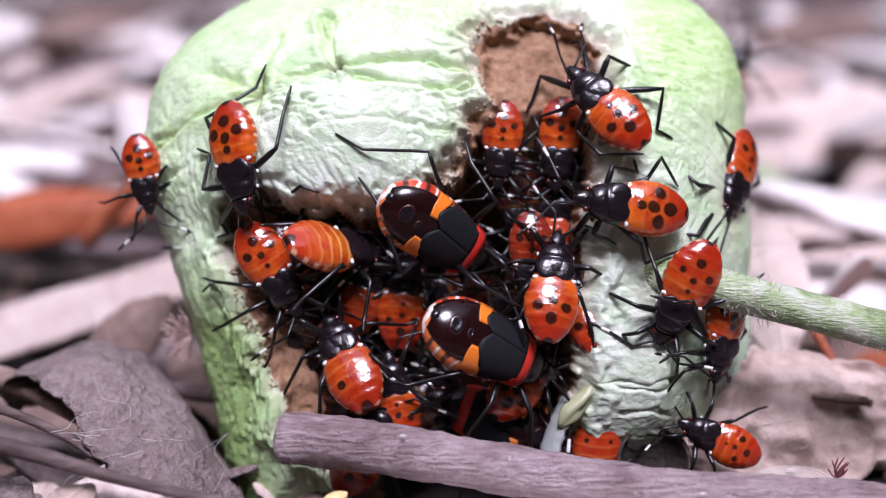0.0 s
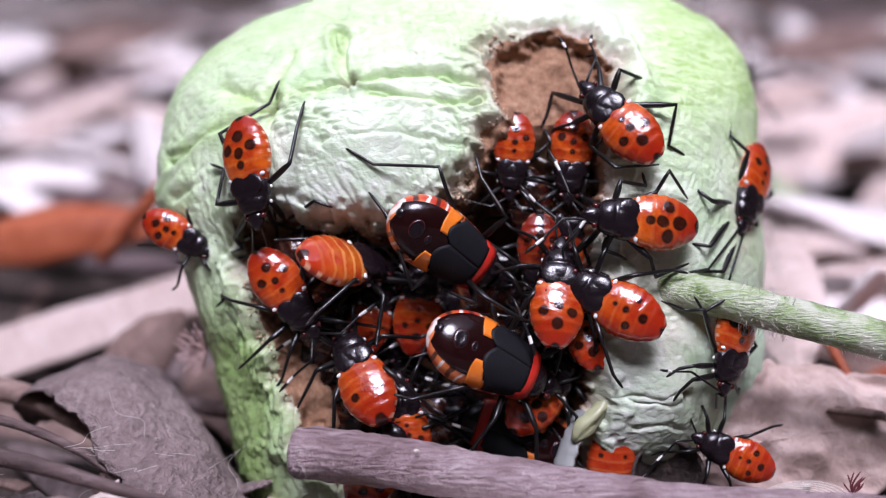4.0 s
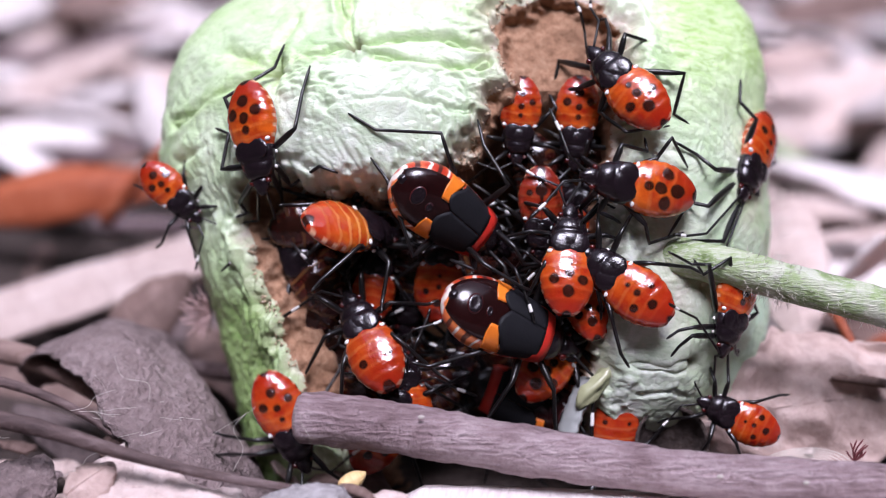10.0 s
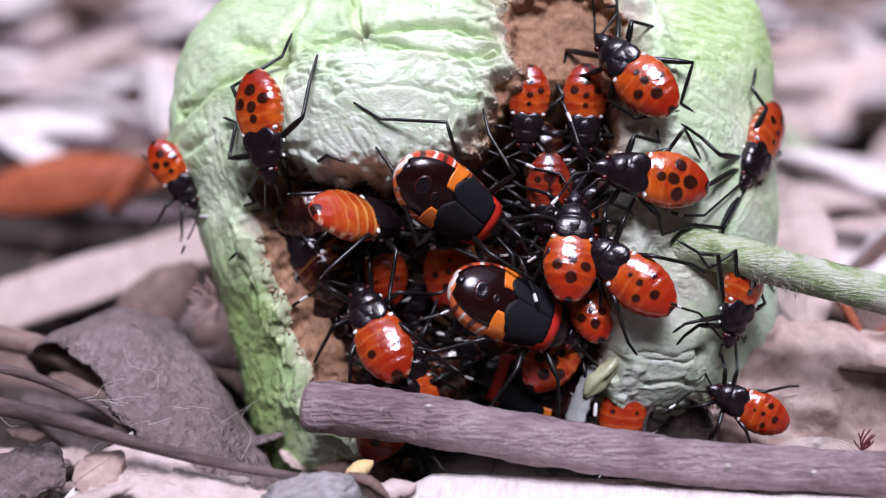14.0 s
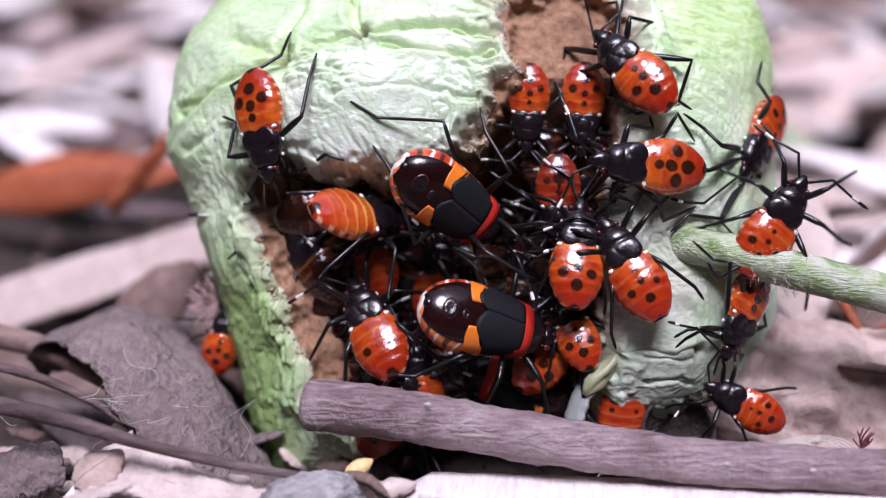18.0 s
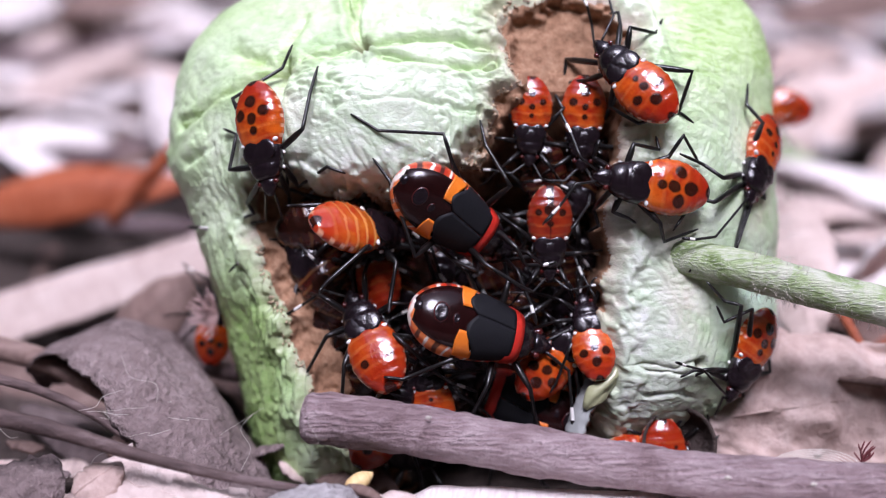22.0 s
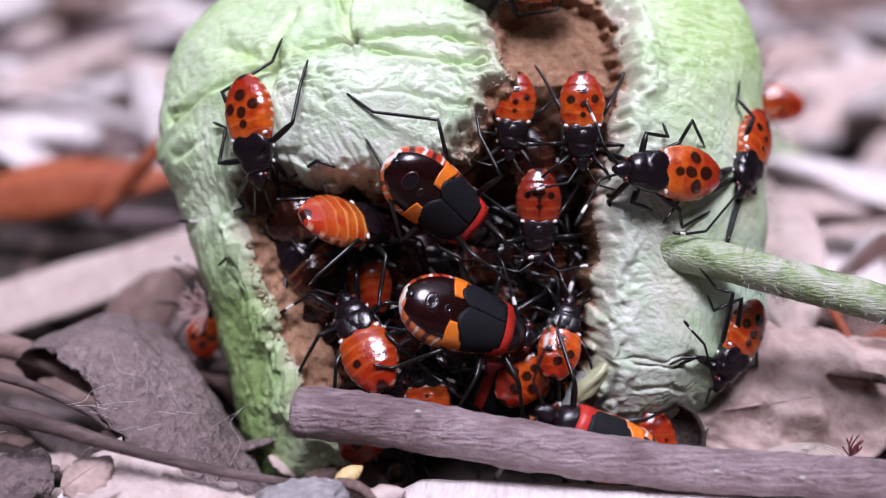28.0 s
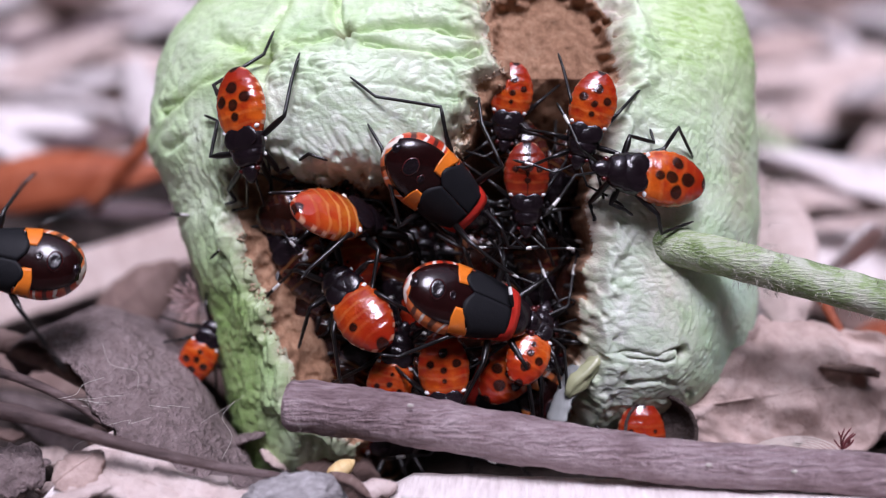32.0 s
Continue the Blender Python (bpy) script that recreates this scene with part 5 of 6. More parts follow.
n9 = nymph(17, 1.00, 'spotted', '', {'hr': [(3.4, 3.4, 0.3), (3.4, 0.0, 1.2), (5.2, -0.7, 0.1), (6.0, -3.0, -0.2)], 'hl': [(-3.4, 1.0, -0.5), (-4.6, -0.7, -0.5), (-3.9, -1.9, -0.7), (-3.1, -2.1, -0.8)], 'mr': [(2.9, 6.0, 0.1), (5.7, 6.8, 0.3), (7.0, 5.8, -1.2), (9.2, 5.7, -2.2)], 'ml': [(-1.6, 5.6, 0.0), (-2.3, 4.3, 0.1), (-2.1, 3.2, -0.3), (-1.9, 3.0, -0.4)], 'fr': [(2.1, 9.2, -0.3), (3.6, 10.9, -0.1), (4.4, 11.0, -1.6), (3.9, 14.6, -2.7)], 'fl': [(0.7, 9.6, -0.2), (1.2, 11.5, -0.2), (3.9, 12.8, -1.8), (4.1, 14.7, -2.8)], 'al': [(0.9, 10.1, -0.3), (0.0, 12.1, 0.0), (-8.1, 9.6, -0.6), (-10.9, 10.6, 0.3)], 'ar': [(1.5, 10.3, -0.5), (2.7, 12.4, -0.5), (4.0, 13.5, -1.6), (4.8, 13.8, -2.4)]})
set_down(n9, spot(31.3, 12.2, 116.1, -112, 25, -40))
n10 = nymph(19, 1.00, 'spotted', '', None)
set_down(n10, spot(11.7, -2.4, 107.0, 82, -16, 0))
n11 = nymph(21, 0.80, 'spotted', '', None)
set_down(n11, spot(15.3, -4.1, 109.5, 105, -18, 0))
n12 = nymph(23, 1.00, 'spotted', '', None)
set_down(n12, spot(24.1, 0.0, 106.5, -115, -12, 0))
n13 = nymph(25, 1.00, 'spotted', '', None)
set_down(n13, spot(13.0, 3.3, 114.0, 80, 0, 0))
n14 = nymph(27, 0.90, 'spotted', '', {'hr': [(3.8, 0.9, 0.7), (6.8, -0.5, 2.3), (7.7, -0.1, 0.9), (10.5, -0.3, 0.4)], 'hl': [(1.7, -1.3, 0.6), (2.8, -3.0, 1.8), (5.1, -1.0, 0.9), (6.6, -2.3, 0.9)], 'mr': [(2.6, 2.7, 0.3), (5.3, 4.4, 0.9), (6.3, 4.9, 0.0), (7.2, 5.9, -0.6)], 'ml': [(-4.7, 2.2, -1.5), (-4.4, 0.9, -1.3), (-1.5, -0.6, -0.6), (-2.2, -1.5, -0.9)], 'fr': [(0.5, 5.6, -0.8), (4.5, 6.1, 0.3), (4.7, 7.4, -0.8), (4.6, 8.5, -1.6)], 'fl': [(-2.5, 5.8, -1.7), (-2.0, 5.2, -0.9), (-5.1, 6.4, -3.3), (-5.0, 5.7, -3.1)], 'al': [(-0.5, 5.9, -1.1), (0.2, 6.7, -0.7), (-1.8, 8.3, -2.6), (-5.6, 9.2, -5.7)], 'ar': [(2.9, 4.8, -0.1), (5.4, 4.8, 0.8), (8.0, 5.0, 1.0), (9.5, 5.0, 1.1)]})
set_down(n14, spot(27.8, -3.5, 111.6, -100, 3, -30))
n15 = nymph(29, 0.78, 'spotted', '', None)
set_down(n15, spot(28.4, -15.3, 110.0, 155, 0, 0))
n16 = nymph(31, 0.92, 'amber', '', None)
set_down(n16, spot(16.3, -15.4, 111.6, -95, 0, 0))
n17 = nymph(33, 0.95, 'spotted', '', None)
set_down(n17, spot(-5.5, -17.8, 109.0, 60, 0, 0))
n18 = nymph(35, 1.02, 'amber', 'glossy amber bug nymph with faint spots in the crowd', None)
set_down(n18, spot(-5.7, -8.8, 108.6, 117, -24, 0))
n19 = nymph(37, 0.85, 'amber', '', None)
set_down(n19, spot(-5.6, -2.7, 112.0, 70, 0, 0))
n20 = nymph(39, 0.95, 'spotted', '', None)
set_down(n20, spot(-1.5, -3.5, 111.5, 85, 0, 0))
n21 = nymph(41, 0.95, 'spotted', '', None)
set_down(n21, spot(8.9, -10.2, 111.5, 50, 0, 0))
n21b = nymph(43, 0.85, 'spotted', '', None)
set_down(n21b, spot(-1.8, -12.4, 111.0, 100, 0, 0))
n22 = nymph(45, 0.85, 'dark', 'dark red bug nymph with a black central stripe', None)
set_down(n22, spot(10.3, 3.1, 110.5, -90, 0, 0))
n23 = nymph(47, 1.00, 'spotted', '', None)
set_down(n23, spot(-1.8, -28.5, 94.0, 178, 0, 0))
n24 = nymph(49, 0.90, 'spotted', '', None)
set_down(n24, spot(38.0, 24.3, 150.0, 60, 0, 0))
a1 = adult(51, 0.97, 'spotted', '', {'hl': [(-1.5, 0.7, 0.3), (-3.9, -0.6, 0.5), (-5.5, -2.6, -0.5), (-2.1, -6.9, -3.3), (-1.8, -9.6, -4.4)], 'hr': [(1.9, 1.1, 0.9), (4.8, 1.2, 2.5), (0.8, -4.0, -0.7), (0.2, -5.9, -2.7)], 'ml': [(-3.0, 5.0, 1.9), (-5.4, 4.5, 2.4), (-6.9, 1.3, -0.2), (-8.4, 0.0, -2.1)], 'mr': [(1.4, 4.1, 2.1), (1.5, 6.3, 4.6), (1.2, 10.0, 5.8), (1.0, 11.3, 5.5)], 'fl': [(-1.7, 6.5, 2.6), (-1.2, 8.3, 3.4), (-0.4, 9.9, 3.6), (-1.3, 11.3, 3.5)], 'fr': [(0.8, 5.7, 2.7), (2.6, 6.6, 3.3), (3.0, 5.5, 2.3), (3.3, 4.7, 1.5)], 'al': [(-1.3, 7.6, 3.1), (-1.5, 9.1, 4.3), (-1.4, 10.9, 4.5), (-2.4, 11.7, 4.7)], 'ar': [(-0.6, 7.5, 3.2), (0.3, 9.1, 4.6), (2.0, 11.5, 6.3), (3.1, 12.8, 7.0)]})
set_down(a1, spot(-0.1, 5.4, 107.6, -33, -22, 8))
a2 = adult(53, 1.00, 'spotted', '', None)
set_down(a2, spot(4.0, -5.0, 107.2, -25, -18, -20))
a3 = adult(55, 0.97, 'spotted', 'black adult bug with red and orange bands walking over the litter', None)
set_down(a3, spot(-63.7, -17.9, 97.0, 5, 0, 0))
a4 = adult(57, 0.95, 'spotted', '', None)
set_down(a4, spot(9.6, -14.2, 115.0, 160, 0, 0))
# added crowd of fillers, bodies blackened to stand in for the hollow's shade
f0 = nymph(59, 0.90, 'black', 'bug nymph filling the hollow, coloured near black for shade', None)
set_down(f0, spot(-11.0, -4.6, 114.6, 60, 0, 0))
f1 = nymph(61, 0.95, 'black', 'bug nymph filling the hollow, coloured near black for shade', None)
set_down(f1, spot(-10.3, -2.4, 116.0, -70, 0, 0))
f2 = nymph(63, 1.00, 'black', 'bug nymph filling the hollow, coloured near black for shade', None)
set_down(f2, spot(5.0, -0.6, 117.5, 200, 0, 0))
f3 = nymph(65, 0.90, 'black', 'bug nymph filling the hollow, coloured near black for shade', None)
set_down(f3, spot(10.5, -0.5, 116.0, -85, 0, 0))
f4 = nymph(67, 0.95, 'black', 'bug nymph filling the hollow, coloured near black for shade', None)
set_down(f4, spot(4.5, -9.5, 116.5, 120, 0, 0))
f5 = nymph(69, 1.00, 'black', 'bug nymph filling the hollow, coloured near black for shade', None)
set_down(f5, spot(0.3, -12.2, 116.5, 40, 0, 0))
f6 = nymph(71, 0.90, 'black', 'bug nymph filling the hollow, coloured near black for shade', None)
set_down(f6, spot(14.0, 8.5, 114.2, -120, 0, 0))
f7 = nymph(73, 0.95, 'black', 'bug nymph filling the hollow, coloured near black for shade', None)
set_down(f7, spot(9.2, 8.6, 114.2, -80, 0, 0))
f8 = nymph(75, 1.00, 'black', 'bug nymph filling the hollow, coloured near black for shade', None)
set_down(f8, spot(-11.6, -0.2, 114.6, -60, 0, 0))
f9 = nymph(77, 0.90, 'black', 'bug nymph filling the hollow, coloured near black for shade', None)
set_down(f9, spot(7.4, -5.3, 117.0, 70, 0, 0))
f10 = nymph(79, 0.95, 'black', 'bug nymph filling the hollow, coloured near black for shade', None)
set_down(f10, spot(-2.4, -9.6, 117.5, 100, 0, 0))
f11 = nymph(81, 1.00, 'black', 'bug nymph filling the hollow, coloured near black for shade', None)
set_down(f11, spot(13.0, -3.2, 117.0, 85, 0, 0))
f12 = nymph(83, 0.90, 'black', 'bug nymph filling the hollow, coloured near black for shade', None)
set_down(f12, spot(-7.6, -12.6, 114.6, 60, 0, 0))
f13 = nymph(85, 0.95, 'black', 'bug nymph filling the hollow, coloured near black for shade', None)
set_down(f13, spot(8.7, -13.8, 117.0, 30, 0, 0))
f14 = nymph(87, 1.00, 'black', 'bug nymph filling the hollow, coloured near black for shade', None)
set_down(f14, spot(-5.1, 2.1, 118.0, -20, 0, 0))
f15 = nymph(89, 0.90, 'black', 'bug nymph filling the hollow, coloured near black for shade', None)
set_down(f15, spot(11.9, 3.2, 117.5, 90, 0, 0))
f16 = nymph(91, 0.95, 'black', 'bug nymph filling the hollow, coloured near black for shade', None)
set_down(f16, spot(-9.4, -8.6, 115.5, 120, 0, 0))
f17 = nymph(93, 1.00, 'black', 'bug nymph filling the hollow, coloured near black for shade', None)
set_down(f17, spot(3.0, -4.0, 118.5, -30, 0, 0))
f18 = nymph(95, 1.00, 'black', 'bug nymph filling the hollow, coloured near black for shade', None)
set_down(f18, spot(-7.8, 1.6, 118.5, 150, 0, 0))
f19 = nymph(97, 1.00, 'black', 'bug nymph filling the hollow, coloured near black for shade', None)
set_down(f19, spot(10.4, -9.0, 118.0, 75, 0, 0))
f20 = nymph(99, 0.95, 'black', 'bug nymph filling the hollow, coloured near black for shade', None)
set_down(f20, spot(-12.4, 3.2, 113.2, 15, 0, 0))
f21 = nymph(101, 0.95, 'black', 'bug nymph filling the hollow, coloured near black for shade', None)
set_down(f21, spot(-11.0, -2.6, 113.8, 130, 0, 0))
f22 = nymph(103, 0.95, 'black', 'bug nymph filling the hollow, coloured near black for shade', None)
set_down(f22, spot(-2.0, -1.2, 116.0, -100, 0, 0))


def gait(bug, start, end):
    """Swing the legs in two sets of three while the bug walks."""
    legs = [c for c in bug.children if c.name.startswith("leg")]
    for n, leg in enumerate(legs):
        at = leg.location.copy()
        sign = 1 if (n // 2 + n) % 2 else -1
        rows, t, k = [(0, Matrix.Translation(at))], max(start, 0.1), 0
        while t < end:
            rows.append((t, Matrix.Translation(at) @ pose(0, 0, 0, 0, 0, 13 * sign * (1 if k % 2 else -1))))
            t, k = t + 0.16, k + 1
        rows.append((min(32, end + 0.1), Matrix.Translation(at)))
        if end < 31.8:
            rows.append((32, Matrix.Translation(at)))
        walk(leg, rows)


def twitch(bug, seed, swing=9.0):
    """Let the antennae feel about, slowly and unevenly."""
    rng = random.Random(seed)
    for ob in [c for c in bug.children if c.name.startswith("antenna")]:
        at, rows, t = ob.location.copy(), [], 0.0
        while t < 32:
            rows.append((t, Matrix.Translation(at) @ pose(0, 0, 0, rng.gauss(0, swing * 0.5), 0, rng.gauss(0, swing))))
            t += rng.uniform(0.5, 1.6)
        rows.append((32, Matrix.Translation(at)))
        walk(ob, rows)


def motions():
    walk(n2, [(0, spot(-26.0, 11.1, 114.5, -80, 0, 0)), (1, spot(-26.4, 8.4, 114.5, -55, 0, 0)), (2, spot(-25.7, 6.9, 114.5, -38, 0, 0)), (6, spot(-24.7, 6.0, 114.5, -28, 0, 0)), (8, spot(-25.0, 5.9, 114.5, -35, 0, 0)), (9, spot(-25.8, 7.4, 114.5, -45, 0, 0)), (11, spot(-25.6, 6.6, 114.5, -45, 0, 0)), (13, spot(-25.9, 7.4, 114.5, -48, 0, 0)), (14.5, spot(-26.5, 8.3, 118.0, -65, 0, 0)), (15.3, spot(-26.3, 0.8, 122.0, -75, 0, 0)), (16, spot(-24.6, -5.0, 122.0, -70, 0, 0)), (16.5, spot(-23.7, -8.7, 122.0, 20, 0, 0)), (17, spot(-23.3, -9.1, 121.0, 75, 0, 0)), (18.5, spot(-21.9, -10.9, 121.0, 75, 0, 0)), (19.5, spot(-22.6, -11.0, 122.0, 78, 0, 0)), (20, spot(-23.4, -10.5, 123.0, 80, 0, 0)), (22, spot(-23.5, -8.3, 124.0, 85, 0, 0)), (24.5, spot(-23.2, -8.3, 124.0, 85, 0, 0)), (28, spot(-23.3, -8.2, 124.0, 85, 0, 0)), (29.5, spot(-23.3, -8.3, 124.0, 85, 0, 0)), (30.5, spot(-23.0, -9.9, 122.0, 90, 0, 0)), (31, spot(-22.5, -13.5, 118.0, 75, 0, 0)), (31.5, spot(-22.5, -12.4, 118.0, 62, 0, 0)), (32, spot(-22.0, -10.9, 118.0, 62, 0, 0))])
    gait(n2, 0.3, 2)
    gait(n2, 14.7, 17)
    gait(n2, 30.4, 32)
    walk(n4, [(0, spot(-14.1, 2.1, 110.5, -58, 0, 0)), (2, spot(-14.6, 2.0, 110.5, -58, 0, 0)), (6, spot(-13.5, 0.3, 110.5, -50, 0, 0)), (7.5, spot(-14.0, 0.2, 110.5, -40, 0, 0)), (8.5, spot(-17.9, 0.7, 109.0, -15, 0, 0)), (9, spot(-17.8, -1.9, 108.6, -55, 0, 0)), (9.5, spot(-17.0, -4.5, 108.6, -62, 0, 0)), (10, spot(-14.1, -13.2, 109.0, -66, 0, 0)), (10.4, spot(-11.4, -16.6, 113.0, -50, 0, 0)), (11, spot(-6.9, -17.4, 117.0, -20, 0, 0)), (32, spot(-6.9, -17.4, 117.0, -20, 0, 0))])
    gait(n4, 7.6, 10.6)
    walk(n5, [(0, spot(7.8, 13.6, 111.5, -95, 0, 0)), (6, spot(7.7, 13.9, 111.5, -95, 0, 0)), (22, spot(8.0, 14.0, 111.5, -92, 0, 0)), (25.5, spot(8.1, 13.9, 111.5, -92, 0, 0)), (28, spot(7.4, 13.9, 111.5, -95, 0, 0)), (32, spot(7.8, 14.1, 111.5, -98, 0, 0))])
    walk(n6, [(0, spot(13.2, 13.8, 112.0, -95, 0, 0)), (22, spot(12.9, 14.0, 112.0, -92, 0, 0)), (25.5, spot(13.0, 13.7, 112.0, -92, 0, 0)), (27.5, spot(13.0, 13.5, 109.5, -88, 0, 0)), (28.5, spot(13.6, 13.2, 108.5, -92, 0, 0)), (29.5, spot(14.0, 13.0, 108.0, -95, 0, 0)), (30.5, spot(15.1, 12.8, 107.5, -100, 0, 0)), (31, spot(15.1, 12.9, 107.5, -102, 0, 0)), (31.5, spot(15.4, 12.0, 107.5, -105, 0, 0)), (32, spot(14.7, 12.6, 107.5, -105, 0, 0))])
    walk(n7, [(0, spot(17.8, 14.0, 106.8, 131, -16, -0)), (22, spot(17.8, 14.8, 107.1, 131, -19, -4)), (24.5, spot(18.3, 15.4, 107.0, 125, -14, 2)), (25.5, spot(17.4, 16.1, 107.5, 128, -21, -11)), (26.3, spot(15.7, 21.0, 108.0, 140, 0, 0)), (27.2, spot(12.0, 24.3, 109.0, 165, 0, 0)), (28, spot(9.6, 25.1, 110.0, 185, 0, 0)), (28.6, spot(7.0, 29.2, 112.0, 180, 0, 0)), (30, spot(5.3, 31.7, 118.0, 170, 0, 0)), (32, spot(5.3, 31.7, 118.0, 170, 0, 0))])
    gait(n7, 25.5, 28.8)
    walk(n8, [(0, spot(20.4, 6.0, 106.6, 172, 10, 6)), (6, spot(19.7, 6.0, 106.5, 174, 9, 3)), (9, spot(19.2, 6.1, 106.4, 170, 10, 3)), (13, spot(19.7, 5.9, 106.5, 170, 8, 5)), (14.5, spot(19.7, 6.0, 106.5, 170, 9, 4)), (16.5, spot(19.1, 7.9, 106.4, 182, 13, -1)), (17, spot(19.2, 8.0, 106.4, 184, 13, -1)), (18.5, spot(19.7, 6.6, 106.5, 172, 11, 3)), (20, spot(19.8, 7.8, 106.6, 175, 14, 1)), (21, spot(19.7, 6.7, 106.5, 172, 11, 2)), (22, spot(19.8, 6.3, 106.5, 172, 10, 3)), (23, spot(20.2, 6.1, 106.6, 172, 10, 5)), (24.5, spot(19.4, 9.0, 106.5, 188, 13, 3)), (25.5, spot(19.7, 9.4, 106.6, 188, 13, 3)), (27.5, spot(22.1, 7.1, 107.2, 178, 20, 3)), (28.5, spot(22.1, 7.1, 107.2, 178, 19, 3)), (29, spot(22.3, 7.5, 107.3, 178, 21, 3)), (29.5, spot(21.2, 4.3, 106.7, 150, 11, 10)), (30, spot(21.3, 5.0, 106.8, 158, 12, 10)), (31, spot(22.2, 5.8, 107.1, 174, 19, 7)), (31.5, spot(22.3, 5.7, 107.2, 175, 20, 7)), (32, spot(21.1, 6.0, 106.8, 172, 13, 7))])
    walk(n9, [(0, spot(31.0, 11.2, 116.1, -110, 25, -40)), (9, spot(30.6, 11.0, 115.2, -112, 26, -40)), (13, spot(30.3, 10.8, 114.7, -120, 27, -40)), (17, spot(30.3, 10.9, 114.7, -117, 27, -40)), (18, spot(30.6, 11.3, 114.8, -122, 28, -40)), (20, spot(30.4, 11.0, 114.6, -118, 28, -40)), (22, spot(30.1, 10.7, 114.5, -112, 28, -40)), (25.5, spot(30.3, 10.6, 114.8, -112, 27, -40)), (28.6, spot(30.2, 10.8, 114.7, -112, 28, -40)), (29.05, spot(29.9, 11.0, 114.1, -108, 25, -40)), (29.3, spot(32.7, 10.3, 119.0, -80, 0, -10)), (29.5, spot(34.6, 7.6, 122.0, -55, 0, -10)), (30, spot(45.7, 4.0, 140.0, -40, 0, -10)), (30.6, spot(68.7, 1.1, 165.0, -30, 0, -10)), (32, spot(68.7, 1.1, 165.0, -30, 0, -10))])
    gait(n9, 28.8, 30.6)
    walk(n10, [(0, spot(11.7, -2.4, 107.0, 82, -16, 0)), (2, spot(11.0, -2.0, 107.0, 80, -16, 0)), (4.5, spot(11.1, -1.6, 107.0, 85, -16, 0)), (6, spot(11.7, -2.0, 107.0, 86, -16, 0)), (9, spot(11.6, -1.8, 107.0, 86, -16, 0)), (13, spot(11.2, -1.4, 107.0, 84, -16, 0)), (14.5, spot(11.1, -1.4, 107.0, 84, -16, 0)), (16.5, spot(11.3, -1.8, 107.0, 84, -16, 0)), (17, spot(11.9, -2.6, 107.0, 84, -16, 0)), (18, spot(11.7, -2.2, 107.0, 84, -16, 0)), (18.5, spot(13.4, -2.1, 107.0, 82, -16, 0)), (19, spot(16.0, -1.8, 107.0, 108, -16, 0)), (19.5, spot(22.2, -4.2, 107.0, 120, -16, 0)), (19.8, spot(25.3, -10.3, 107.0, 105, -16, 0)), (20, spot(27.6, -14.8, 107.0, 85, -16, 0)), (20.3, spot(29.3, -13.7, 107.0, 25, -16, 0)), (20.5, spot(30.1, -12.9, 107.0, 2, -16, 0)), (21, spot(39.4, -14.7, 107.0, -8, -16, 0)), (21.5, spot(38.8, -15.1, 107.0, -5, -16, 0)), (21.8, spot(48.3, -15.3, 107.0, -5, -16, 0)), (32, spot(48.3, -15.3, 107.0, -5, -16, 0))])
    gait(n10, 18, 22)
    walk(n11, [(0, spot(15.3, -4.1, 109.5, 105, -18, 0)), (2, spot(14.6, -4.1, 109.5, 105, -18, 0)), (6, spot(13.9, -4.9, 109.5, 105, -18, 0)), (9, spot(13.7, -4.7, 109.5, 105, -18, 0)), (13, spot(13.5, -5.3, 109.5, 108, -18, 0)), (17, spot(12.2, -8.2, 109.5, 110, -18, 0)), (18.5, spot(12.3, -8.7, 109.5, 108, -18, 0)), (20, spot(13.0, -8.8, 109.5, 88, -18, 0)), (22, spot(13.5, -8.2, 109.5, 100, -18, 0)), (24.5, spot(13.7, -7.8, 109.5, 100, -18, 0)), (25.5, spot(13.6, -7.8, 109.5, 98, -18, 0)), (27.5, spot(11.3, -8.7, 109.5, 75, -18, 0)), (28, spot(11.3, -8.7, 109.5, 75, -18, 0)), (29.5, spot(10.0, -9.5, 109.5, 68, -18, 0)), (30.5, spot(9.5, -10.3, 109.5, 68, -18, 0)), (32, spot(9.2, -9.8, 109.5, 68, -18, 0))])
